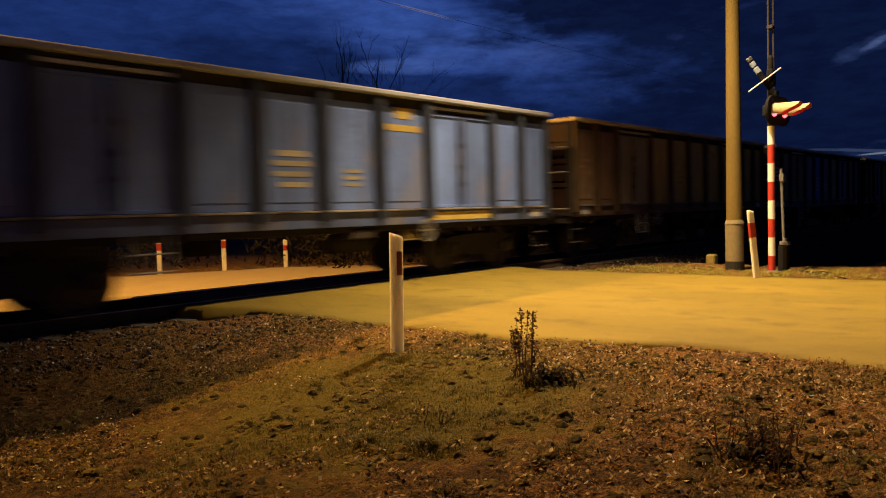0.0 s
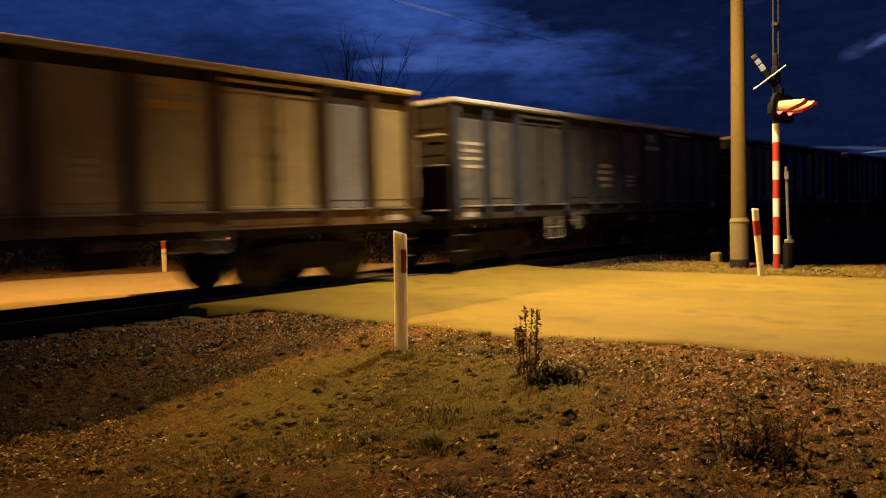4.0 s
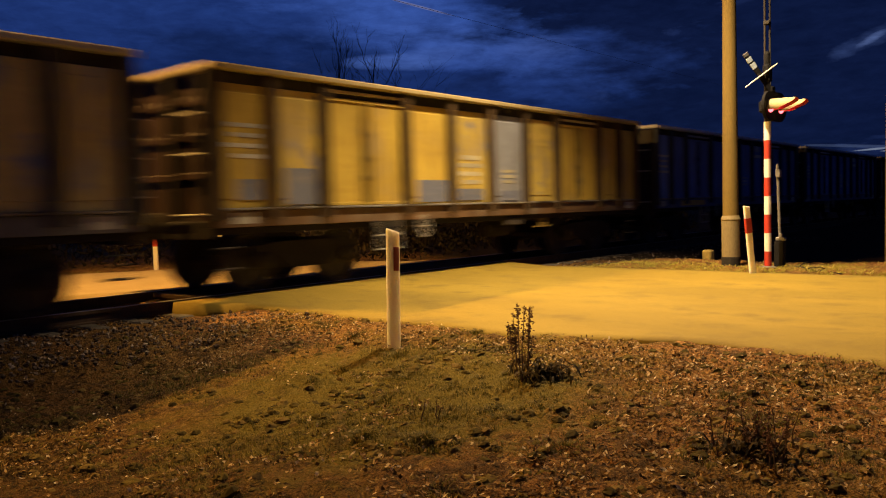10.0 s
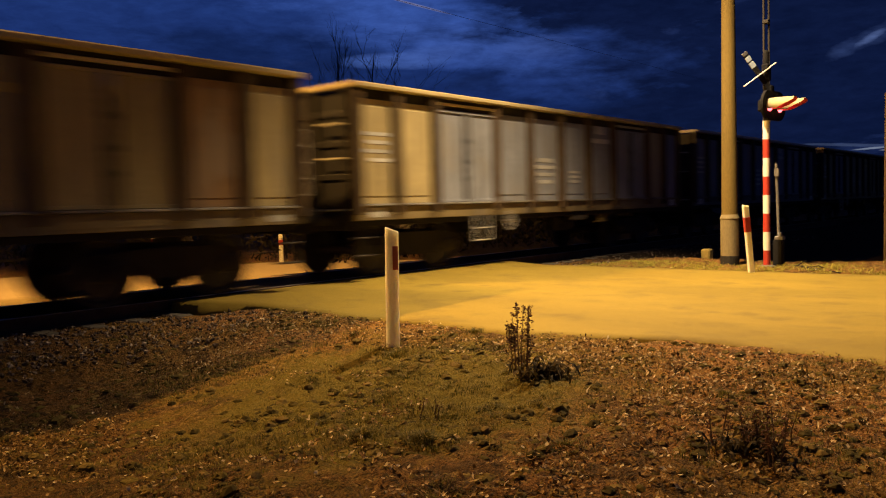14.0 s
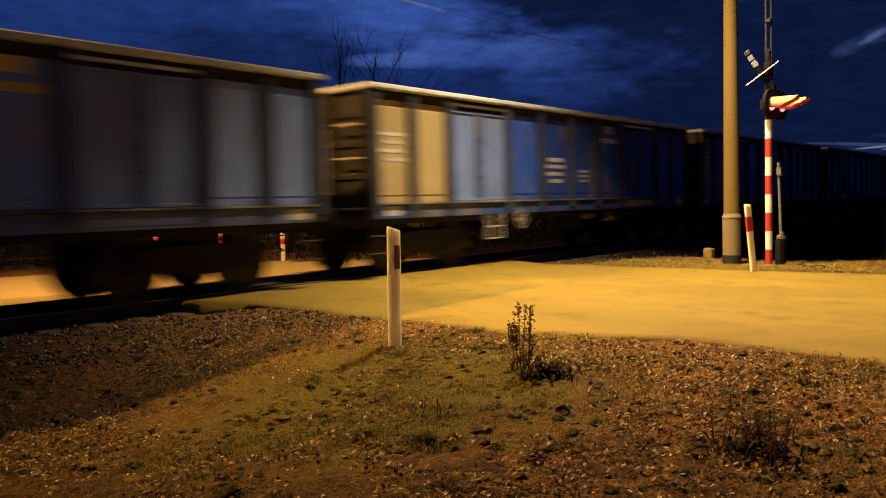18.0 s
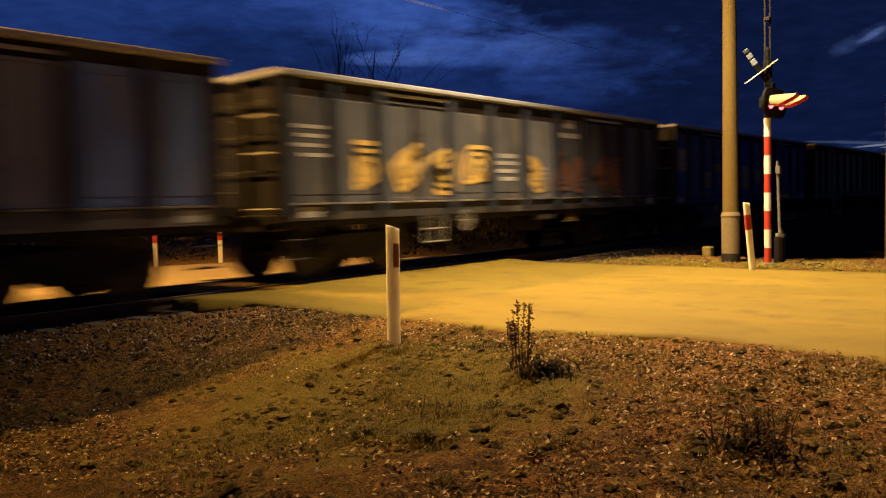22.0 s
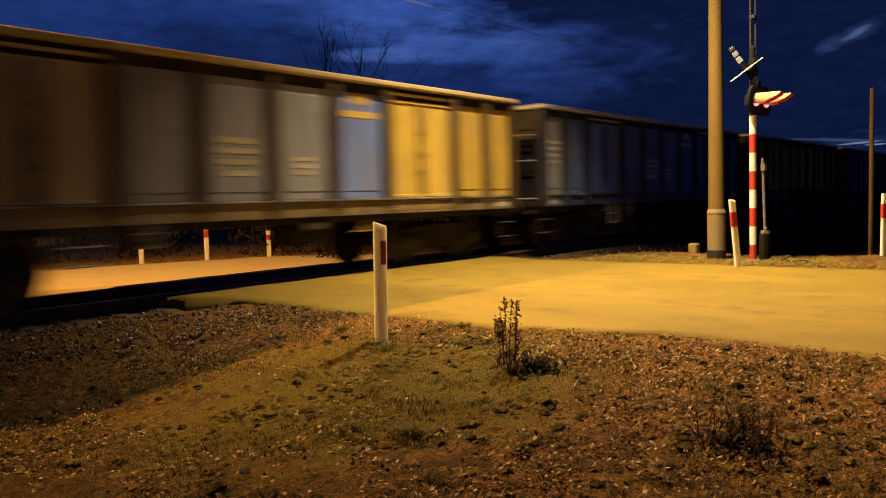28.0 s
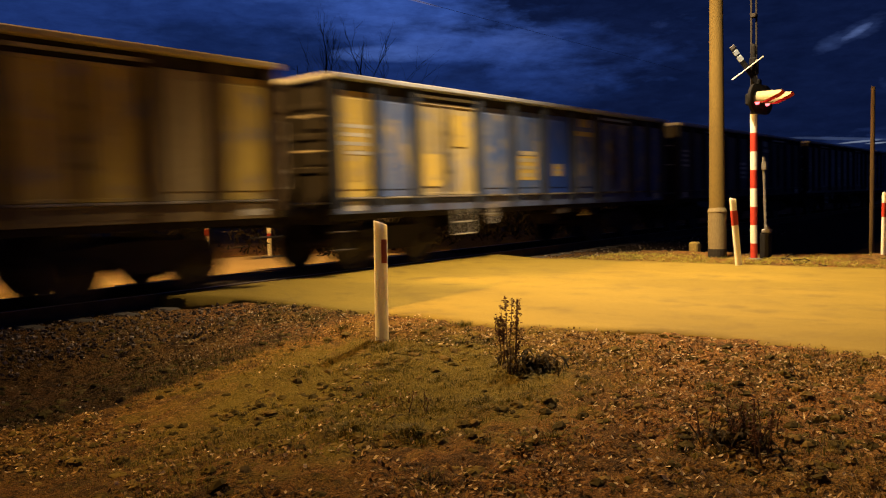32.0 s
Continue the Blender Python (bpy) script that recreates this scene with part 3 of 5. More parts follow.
def ground_z(x, y):
    n = noise.noise(Vector((x * 0.45, y * 0.45, 3))) * 0.045 + noise.noise(Vector((x * 1.7, y * 1.7, 9))) * 0.022
    n += noise.noise(Vector((x * 5.5, y * 5.5, 5))) * 0.042 + noise.noise(Vector((x * 12, y * 12, 7))) * 0.024
    if y < 0:
        ditch = 0.36 + 0.64 * smooth_step(-8.0, -5.7, y)
        grass = -0.11 - min(0.33, 0.10 * max(0.0, 6.6 - x)) * ditch - 0.09 * smooth_step(road_edge(y) + 0.02, road_edge(y) + 0.4, x) * smooth_step(14.5, 14.0, x)
        grass += smooth_step(14.0, 15.0, x) * 0.06 - 0.85 * smooth_step(16.3, 18.8, x)
    else:
        grass = -0.13
    z = grass + n
    bed = smooth_step(3.4, 2.0, abs(y)) * (1 - smooth_step(6.2, 6.6, x) * smooth_step(14.5, 14.1, x))
    z = z * (1 - bed) + (-0.19 + n * 0.5) * bed
    on_road = smooth_step(7.5, 7.9, x) * smooth_step(13.8, 13.4, x) if y < 1.0 else 0.0
    if y >= 1.0:
        lo, hi = far_edges(x)
        on_road = smooth_step(lo + 0.2, lo + 0.6, y) * smooth_step(hi - 0.2, hi - 0.6, y)
    return z * (1 - on_road) + (-0.20) * on_road


def build_ground():
    xs = np.concatenate([[-3000, -1200, -500, -220, -110, -60, -35, -22, -15], np.arange(-10, -2, 0.25), np.arange(-2, 7.7, 0.07), np.arange(7.7, 20, 0.2), np.arange(20, 44, 0.5), [46, 55, 70, 100, 160, 300, 700, 1500, 3000]])
    ys = np.concatenate([[-3000, -1200, -500, -200, -90, -50, -30, -20, -15], np.arange(-12, -2.4, 0.07), np.arange(-2.4, 12, 0.25), [13, 15, 18, 22, 28, 36, 50, 80, 140, 300, 700, 1500, 3000]])
    verts = []
    for y in ys:
        for x in xs:
            near = abs(x) < 60 and abs(y) < 60
            verts.append((float(x), float(y), ground_z(float(x), float(y)) if near else -0.15))
    w = len(xs)
    faces = [(j * w + i, j * w + i + 1, (j + 1) * w + i + 1, (j + 1) * w + i) for j in range(len(ys) - 1) for i in range(w - 1)]
    soup("ground", verts, faces, M_SOIL, "dark verge of soil, moss and short grass, with light and shade in its colour", "ground", "structure", True)


def road_z(x, y):
    return -0.065 - 0.035 * smooth_step(9.5, 6.5, x) * smooth_step(-1.5, -3.5, y) + 0.05 * smooth_step(2.2, 1.0, abs(y)) + noise.noise(Vector((x * 0.6, y * 0.6, 1))) * 0.006


def build_road():
    """The road over the line: the near arm, and the far arm that bends away beside the track."""
    verts, faces = [], []

    def strip(rows):
        base, w = len(verts), len(rows[0])
        for r in rows:
            for k, (x, y) in enumerate(r):
                verts.append((x, y, road_z(x, y) - (0.22 if k in (0, w - 1) else 0.0)))
        faces.extend((base + j * w + i, base + j * w + i + 1, base + (j + 1) * w + i + 1, base + (j + 1) * w + i) for j in range(len(rows) - 1) for i in range(w - 1))

    rows = []
    for y in np.concatenate([np.arange(-0.84, -14, -0.12), np.arange(-14, -60, -1.5)]):
        y = float(y)
        e1 = road_edge(y)
        e2 = 14.05 + noise.noise(Vector((y * 0.8, 7, 2))) * 0.12 + noise.noise(Vector((y * 4, 8, 2))) * 0.05
        rows.append([(e1 - 0.04, y)] + [(e1 + (e2 - e1) * k / 24, y) for k in range(25)] + [(e2 + 0.04, y)])
    strip(rows)
    rows = []
    for x in np.concatenate([np.arange(14.0, -6, -0.25), np.arange(-6, -80, -2.0)]):
        x = float(x)
        lo, hi = far_edges(x)
        lo, hi = max(0.84, lo + noise.noise(Vector((x, 3, 2))) * 0.1), hi + noise.noise(Vector((x, 5, 2))) * 0.15
        rows.append([(x, lo - 0.04)] + [(x, lo + (hi - lo) * k / 16) for k in range(17)] + [(x, hi + 0.04)])
    strip(rows)
    soup("road", verts, faces, M_ROAD, "worn pale sandy asphalt road over the crossing", "road", "structure", True)
    bm = bmesh.new()
    for k in range(6):
        box(bm, (6.62 + 1.24 * (k + 0.5), 0, -0.05), (1.23, 1.29, 0.07), None, 0.008)
    thing("crossing_deck", bm, M_PANEL_RUBBER, (0, 0, 0), "dark rubber panels between the rails", "crossing deck", "", "structure")


def build_track():
    track = holder("railway_track", (0, 0, 0), "single railway track with dark steel rails in ballast", "track", "", "structure")
    for y in (-0.7535, 0.7535):
        bm = bmesh.new()
        box(bm, (160, y, -0.09), (480, 0.016, 0.12))
        box(bm, (160, y, -0.16), (480, 0.14, 0.025))
        box(bm, (160, y, -0.024), (480, 0.07, 0.04))
        rail = part("rail", bm, M_RAIL, track)
        bm = bmesh.new()
        box(bm, (160, y, -0.001), (480, 0.056, 0.006))
        part("rail_head", bm, M_RAILHEAD, rail, "polished running surface")
    bm = bmesh.new()
    box(bm, (0, 0, -0.235), (0.24, 2.6, 0.13), None, 0.02)
    first = part("sleeper", bm, M_SLEEPER, track, at=Matrix.Translation((-12, 0, 0)))
    for k in range(1, 90):
        x = -12 + 0.6 * k
        if not 6.3 < x < 14.4:
            again(first, Matrix.Translation((x, 0, 0)))


def stone(verts, faces, c, size):
    base = len(verts)
    q = Euler((random.random() * 6, random.random() * 6, random.random() * 6)).to_matrix()
    for v in ((1, 0, 0.2), (-1, 0.1, 0), (0, 1, -0.1), (0.1, -1, 0), (0, 0.1, 0.8), (0, 0, -0.8)):
        u = q @ (Vector(v) * size * random.uniform(0.65, 1.15))
        verts.append((c[0] + u.x, c[1] + u.y, c[2] + u.z * 0.8))
    for f in ((0, 2, 4), (2, 1, 4), (1, 3, 4), (3, 0, 4), (2, 0, 5), (1, 2, 5), (3, 1, 5), (0, 3, 5)):
        faces.append(tuple(base + i for i in f))


def build_ballast():
    verts, faces = [], []
    spots = [(random.uniform(-9, 6.55), random.uniform(-3.7, 2.4)) for _ in range(10500)] + [(random.uniform(14.1, 30), random.uniform(-3.6, 1.5)) for _ in range(2400)]
    for x, y in spots:
        if abs(abs(y) - 0.7535) < 0.1 or random.random() < smooth_step(2.5, 3.8, -y) or (x > 5.9 and y > -1.6 and x < 14):
            continue
        s = random.uniform(0.016, 0.038)
        stone(verts, faces, (x, y, max(ground_z(x, y), -0.24) + s * 0.35), s)
    soup("ballast", verts, faces, island_material("crushed_stone", [(0.0, (0.04, 0.028, 0.021)), (0.5, (0.10, 0.07, 0.05)), (0.85, (0.20, 0.15, 0.11)), (1.0, (0.42, 0.34, 0.26))], 0.9), "loose crushed stone ballast strewn beside the rails", "ballast")


def verge_spots(count):
    out = []
    while len(out) < count:
        x, y = random.uniform(-3.5, 7.0), random.uniform(-11.8, -2.2)
        if x > road_edge(y) + 0.05 * random.gauss(0, 1) and random.random() > 0.03:
            continue
        far = math.hypot(x, y + 10.92)
        if far < 2.3 or random.random() > min(1.0, 1.6 - far / 9):
            continue
        out.append((x, y))
    return out


def build_leaves():
    verts, faces = [], []
    beyond = [(14.1 + abs(random.gauss(0, 1.2)), random.uniform(-11, -2.0)) for _ in range(1500)]
    for x, y in verge_spots(70000) + beyond:
        d = noise.noise(Vector((x * 0.7, y * 0.7, 20))) + 0.5 * noise.noise(Vector((x * 2.5, y * 2.5, 4)))
        moss = smooth_step(1.9, 0.6, math.hypot((x - 4.6) * 0.8, y + 6.6))
        heap = smooth_step(1.3, 0.3, math.hypot(x - 6.0, (y + 8.0) * 0.6))
        if random.random() > 0.28 + 0.16 * smooth_step(2.2, 5.2, x) + 1.5 * d - 0.5 * moss + 0.7 * heap:
            continue
        big = 1.0 + 0.22 * smooth_step(5.2, 3.0, math.hypot(x - 1, y + 10.5)) + 0.2 * heap
        l, w = big * random.uniform(0.008, 0.022) * (1.6 if random.random() < 0.07 else 1), big * random.uniform(0.006, 0.013)
        q = Euler((random.gauss(0, 0.55), random.gauss(0, 0.55), random.random() * 6.3)).to_matrix()
        base, c, curl = len(verts), Vector((x, y, ground_z(x, y) + random.uniform(0.006, 0.03))), random.uniform(0.1, 0.6)
        for v in ((-l, 0, 0.2 * l), (-0.2 * l, w, curl * w), (0.9 * l, 0.2 * w, curl * l * 0.6), (-0.1 * l, -w, curl * w), (0, 0, 0)):
            p = c + q @ Vector(v)
            verts.append(tuple(p))
        faces.extend((tuple(base + i for i in f) for f in ((0, 4, 1), (1, 4, 2), (2, 4, 3), (3, 4, 0))))
    soup("fallen_leaves", verts, faces, island_material("dead_leaf", [(0.0, (0.030, 0.017, 0.008)), (0.35, (0.10, 0.058, 0.020)), (0.60, (0.31, 0.180, 0.068)), (0.84, (0.55, 0.39, 0.20)), (1.0, (0.88, 0.74, 0.50))], 0.75, 0.2, 0.35), "scattered dry brown fallen leaves", "leaves")


def build_grass():
    verts, faces = [], []

    def blade(x, y, h, lean, way, w):
        base, z = len(verts), ground_z(x, y) - 0.01
        dx, dy = math.cos(way), math.sin(way)
        for k, (u, half) in enumerate(((0, w), (0.55, w * 0.75))):
            o = lean * u * u
            for s in (-1, 1):
                verts.append((x + dx * o - dy * half * s, y + dy * o + dx * half * s, z + h * u))
        verts.append((x + dx * lean, y + dy * lean, z + h * (1 - 0.35 * min(1, lean / h))))
        faces.extend(((base, base + 1, base + 3, base + 2), (base + 2, base + 3, base + 4)))

    for x, y in verge_spots(150000):
        g = noise.noise(Vector((x * 0.8, y * 0.8, 40))) + 0.6 * noise.noise(Vector((x * 3, y * 3, 41)))
        moss = smooth_step(2.2, 0.6, math.hypot((x - 4.6) * 0.8, y + 6.6))
        if random.random() > 0.30 + 1.3 * g + 0.5 * moss:
            continue
        h = random.uniform(0.015, 0.05) * (1 + max(0, g))
        blade(x, y, h, random.uniform(0.2, 1.3) * h, random.random() * 6.3, random.uniform(0.0016, 0.0035))
    # denser tussocks
    for cx, cy, r, n, tall in ((3.62, -7.72, 0.17, 900, 0.10), (3.55, -7.22, 0.15, 560, 0.09), (6.55, -5.85, 0.10, 300, 0.08), (5.49, -8.9, 0.16, 360, 0.08), (5.0, -9.3, 0.24, 420, 0.08), (5.6, -5.6, 0.20, 420, 0.09), (5.0, -6.3, 0.30, 520, 0.07), (4.4, -6.6, 0.32, 520, 0.06), (4.2, -7.4, 0.26, 460, 0.07), (2.7, -6.2, 0.30, 260, 0.06), (6.0, -4.6, 0.22, 260, 0.09), (6.2, -3.9, 0.22, 240, 0.08), (4.0, -8.5, 0.24, 380, 0.06), (3.0, -8.3, 0.22, 300, 0.05), (2.2, -7.3, 0.25, 260, 0.05)):
        for _ in range(n):
            a, d = random.random() * 6.3, r * abs(random.gauss(0, 0.6))
            h = random.uniform(0.4, 1.0) * tall
            blade(cx + math.cos(a) * d, cy + math.sin(a) * d, h, random.uniform(0.4, 1.2) * h, a + random.gauss(0, 0.5), random.uniform(0.002, 0.004))
    for _ in range(110):
        a, d = random.random() * 6.3, 1.35 * math.sqrt(random.random())
        cx, cy, tall = 4.7 + math.cos(a) * d * 1.1, -6.75 + math.sin(a) * d, random.uniform(0.03, 0.07)
        if cx > road_edge(cy) - 0.1:
            continue
        for _ in range(random.randint(30, 90)):
            a, d = random.random() * 6.3, 0.055 * abs(random.gauss(0, 0.7))
            h = random.uniform(0.4, 1.0) * tall
            blade(cx + math.cos(a) * d, cy + math.sin(a) * d, h, random.uniform(0.5, 1.4) * h, a + random.gauss(0, 0.5), random.uniform(0.002, 0.004))
    soup("grass", verts, faces, island_material("winter_grass", [(0.0, (0.042, 0.040, 0.009)), (0.45, (0.105, 0.092, 0.016)), (0.75, (0.18, 0.143, 0.029)), (1.0, (0.31, 0.225, 0.078))], 0.7, 0.2, 0.35), "short winter grass, green and straw-coloured", "grass")

    verts, faces = [], []
    # the far verges beside the road
    for _ in range(80000):
        side = random.random()
        if side < 0.75:
            x, y = 14.08 + abs(random.gauss(0, 0.85)), random.uniform(-11, -1.9)
        else:
            x = random.uniform(4, 13.8)
            y = far_edges(x)[1] + abs(random.gauss(0.05, 0.5))
        if noise.noise(Vector((x * 1.1, y * 1.1, 60))) + 0.6 * noise.noise(Vector((x * 3.5, y * 3.5, 61))) < random.uniform(-0.5, 0.3):
            continue
        h = random.uniform(0.03, 0.08) if random.random() < 0.12 else random.uniform(0.008, 0.03)
        blade(x, y, h, random.uniform(0.03, 0.08), random.random() * 6.3, random.uniform(0.004, 0.008))
    soup("verge_grass", verts, faces, island_material("straw_grass", [(0.0, (0.14, 0.14, 0.02)), (0.45, (0.30, 0.27, 0.04)), (0.8, (0.44, 0.38, 0.07)), (1.0, (0.62, 0.52, 0.15))], 0.7, 0.2, 0.35), "yellow-green winter grass along the far road edges", "grass")


def build_clumps():
    """Low cushions of moss and matted dead grass that make the verge lumpy."""
    verts, faces = [], []
    for x, y in verge_spots(9000):
        if noise.noise(Vector((x * 0.9, y * 0.9, 70))) + 0.5 * noise.noise(Vector((x * 3, y * 3, 71))) < random.uniform(-0.35, 0.35):
            continue
        r, tall = random.uniform(0.018, 0.055), random.uniform(0.35, 0.8)
        base, z, n = len(verts), ground_z(x, y) - 0.012, 7
        turn = random.random() * 6.3
        for up, out in ((0.0, 1.0), (0.55, 0.85), (0.95, 0.45)):
            for k in range(n):
                a, q = turn + k * math.tau / n, r * out * random.uniform(0.7, 1.3)
                verts.append((x + math.cos(a) * q, y + math.sin(a) * q, z + r * tall * up * random.uniform(0.75, 1.2)))
        verts.append((x, y, z + r * tall * 1.1))
        for j in range(2):
            for k in range(n):
                a, b = base + j * n + k, base + j * n + (k + 1) % n
                faces.append((a, b, b + n, a + n))
        faces.extend((base + 2 * n + k, base + 2 * n + (k + 1) % n, base + 3 * n) for k in range(n))
    soup("moss_cushions", verts, faces, island_material("moss_and_mat", [(0.0, (0.038, 0.029, 0.009)), (0.5, (0.10, 0.075, 0.017)), (1.0, (0.17, 0.115, 0.04))], 0.95, 0.1), "low cushions of moss and matted dead grass", "moss")


def build_dry_weed(at, height, stems, seed, label, wide=1.0):
    rng = random.Random(seed)
    weed = holder("dry_weed", at, label, "dead weed", "dead weeds on the verge")
    for _ in range(stems):
        bm, bs = bmesh.new(), bmesh.new()
        a, lean, h = rng.random() * 6.3, rng.uniform(0.01, 0.15) * height / 0.55, height * rng.uniform(0.5, 1.0)
        o = Vector((rng.gauss(0, 0.045 * wide), rng.gauss(0, 0.045 * wide), -0.04))
        pts = [o + Vector((math.cos(a) * lean * u ** 1.5, math.sin(a) * lean * u ** 1.5, h * u)) + Vector((rng.gauss(0, 0.004), rng.gauss(0, 0.004), 0)) for u in (0, 0.25, 0.5, 0.75, 1)]
        tube(bm, pts, [0.005, 0.0045, 0.004, 0.003, 0.002], 5)
        stem = part("stem", bm, M_STEM, weed)
        for _ in range(int(8 + 60 * max(0.0, height - 0.15))):
            u = rng.uniform(0.45, 1.0) ** 0.7
            p = pts[0].lerp(pts[-1], u) + Vector((rng.gauss(0, 0.013), rng.gauss(0, 0.013), rng.gauss(0, 0.01)))
            r = rng.uniform(0.005, 0.012) * min(1.0, 0.35 + height)
            bmesh.ops.create_icosphere(bs, subdivisions=1, radius=1, matrix=Matrix.Translation(p) @ Euler((rng.random() * 6, rng.random() * 6, 0)).to_matrix().to_4x4() @ Matrix.Diagonal((r * 0.5, r * 0.7, r * 1.6, 1)))
        tagged(part("seed_head", bs, M_SEED, stem, "rust-brown dried seed head"), "rust-brown dried seed head", kind="stuff")
    return weed


def build_withered_leaves(at, wide, count, long, seed, label):
    """Limp, curled leaves round the foot of a dead weed."""
    rng = random.Random(seed)
    verts, faces = [], []
    for _ in range(count):
        a, d = rng.random() * 6.3, wide * abs(rng.gauss(0, 0.5))
        x, y = at[0] + math.cos(a) * d, at[1] + math.sin(a) * d
        z, l, w, way = ground_z(x, y), long * rng.uniform(0.4, 1.0), rng.uniform(0.008, 0.022), rng.random() * 6.3
        rise, base = rng.uniform(0.2, 0.8), len(verts)
        for k in range(5):
            u = k / 4
            h = l * rise * math.sin(u * 2.4) + 0.004
            half = w * math.sin(math.pi * (0.12 + 0.8 * u))
            cx, cy = x + math.cos(way) * l * u * 0.8, y + math.sin(way) * l * u * 0.8
            for s, lift in ((-1, 0.5), (0, 0), (1, 0.5)):
                verts.append((cx - math.sin(way) * half * s, cy + math.cos(way) * half * s, z + h + lift * half))
        for k in range(4):
            for j in (0, 1):
                p = base + 3 * k + j
                faces.append((p, p + 1, p + 4, p + 3))
    soup("withered_leaves", verts, faces, island_material("withered_leaf", [(0.0, (0.022, 0.016, 0.008)), (0.6, (0.05, 0.036, 0.014)), (1.0, (0.10, 0.065, 0.028))], 0.85, 0.2, 0.2), label, "dead leaves")


M_STEM = material("dry_stem", (0.10, 0.055, 0.025), (0.07, 0.04, 0.02), 8.0, 0.9)
M_SEED = material("dry_seed", (0.11, 0.045, 0.022), (0.07, 0.03, 0.016), 20.0, 0.9)


# ---------------------------------------------------------------- posts, pole and signal
def marker_post(at, tall, wide, label, lean=(0, 0), turn=0.0, band=(0.72, 0.94), wrap=False, deep=0.0):
    post = holder("delineator_post", Matrix.Translation(at) @ pose(0, 0, 0, lean[0], lean[1], turn), label, "delineator post", "delineator posts along the road")
    bm = bmesh.new()
    d = deep or 0.55 * wide
    box(bm, (0, 0, tall / 2 - 0.06), (wide, d, tall + 0.12), None, d * 0.2)
    for v in bm.verts:
        if v.co.z > tall * 0.9:
            v.co.z += v.co.x / wide * -0.03
    part("body", bm, M_CREAM, post)
    bm = bmesh.new()
    z = tall * (band[0] + band[1]) / 2
    if wrap:
        box(bm, (0, 0, z), (wide + 0.006, d + 0.006, tall * (band[1] - band[0])), None, d * 0.2)
    else:
        for s in (-1, 1):
            box(bm, (0.12 * wide, s * d / 2, z), (wide * 0.56, 0.012, tall * (band[1] - band[0])), None, 0.002)
    part("reflector", bm, M_REFLECT if not wrap else M_RED, post, "red reflector")
    return post


def curved_post(at, tall, wide, deep, turn, label):
    """A hollow-backed plastic post with a bowed face, a slanting top and a reflector plate on the bowed face."""
    post = holder("delineator_post", Matrix.Translation(at) @ pose(0, 0, 0, 0, 1.0, turn), label, "delineator post", "delineator posts along the road")

    def shell(z0, z1, u0, u1, out, slope):
        bm, n, rings = bmesh.new(), 12, []
        for z in (z0, z1 - 0.012, z1):
            inset = 0.004 if z == z1 else 0.0
            row = []
            for y_of, order in ((lambda u: -deep * (1 - (u * 2) ** 2 * 0.75) - out, range(n + 1)), (lambda u: 0.02 - deep * 0.2 if not out else -deep * (1 - (u * 2) ** 2 * 0.75) + 0.003, range(n, -1, -1))):
                for k in order:
                    u = u0 + (u1 - u0) * k / n
                    row.append(bm.verts.new((u * (wide - 2 * inset), y_of(u) + inset * 0.5, z - (slope * (u + 0.5) if z > z0 else 0))))
            rings.append(row)
        m = len(rings[0])
        for a, b in zip(rings, rings[1:]):
            for k in range(m):
                bm.faces.new((a[k], a[(k + 1) % m], b[(k + 1) % m], b[k]))
        bm.faces.new(rings[-1])
        bm.faces.new(rings[0][::-1])
        return bm

    part("body", shell(-0.12, tall, -0.5, 0.5, 0.0, 0.045), M_CREAM, post)
    part("reflector", shell(tall * 0.64, tall * 0.84, -0.02, 0.44, 0.004, 0.0), M_REFLECT, post, "red reflector")
    return post


def build_pole():
    at = (15.46, -5.32, -0.1)
    pole = holder("concrete_pole", at, "tall round concrete lamp pole on a thicker base section", "lamp pole")
    bm = bmesh.new()
    lathe(bm, [(0.152, 0.95), (0.150, 1.0), (0.105, 8.6), (0.10, 8.62)], 20)
    part("shaft", bm, M_CONCRETE, pole, smooth=True)
    bm = bmesh.new()
    lathe(bm, [(0.172, -0.3), (0.172, 0.12), (0.174, 0.9), (0.182, 0.92), (0.182, 0.935), (0.155, 1.0), (0.145, 1.005)], 24)
    part("base_sleeve", bm, M_SLEEVE, pole, "thick concrete base sleeve")
    bm = bmesh.new()
    lathe(bm, [(0.178, -0.3), (0.178, 0.19), (0.174, 0.20)], 20)
    part("footing", bm, M_COAL, pole, "dark tarred foot")
    bm = bmesh.new()
    lathe(bm, [(0.112, 8.55), (0.112, 8.66), (0.04, 8.7)], 16)
    part("cap", bm, M_GREYSTEEL, pole, "flat metal pole cap")
    reach = Vector(NEAR_LAMP) - Vector(at)
    bm = bmesh.new()
    tube(bm, [(0, 0, 8.5), (reach.x * 0.08, reach.y * 0.08, 8.95), (reach.x * 0.9, reach.y * 0.9, reach.z + 0.36)], [0.04, 0.04, 0.03], 8)
    part("lamp_arm", bm, M_GREYSTEEL, pole, "bent steel lamp arm")
    luminaire(pole, (reach.x, reach.y, reach.z + 0.26), math.atan2(reach.y, reach.x))


def luminaire(parent, c, turn):
    m = Matrix.Translation(c) @ Matrix.Rotation(turn, 4, "Z")
    bm = bmesh.new()
    box(bm, (0, 0, 0.05), (0.62, 0.26, 0.12), None, 0.04)
    head = part("lamp_head", bm, M_GREYSTEEL, parent, "grey street lamp head", at=m)
    bm = bmesh.new()
    ring(bm, (0.05, 0, -0.03), 0.16, 0.025, None, 16, 6)
    part("lamp_glass", bm, M_LAMPGLOW, head, "glowing sodium lamp glass")


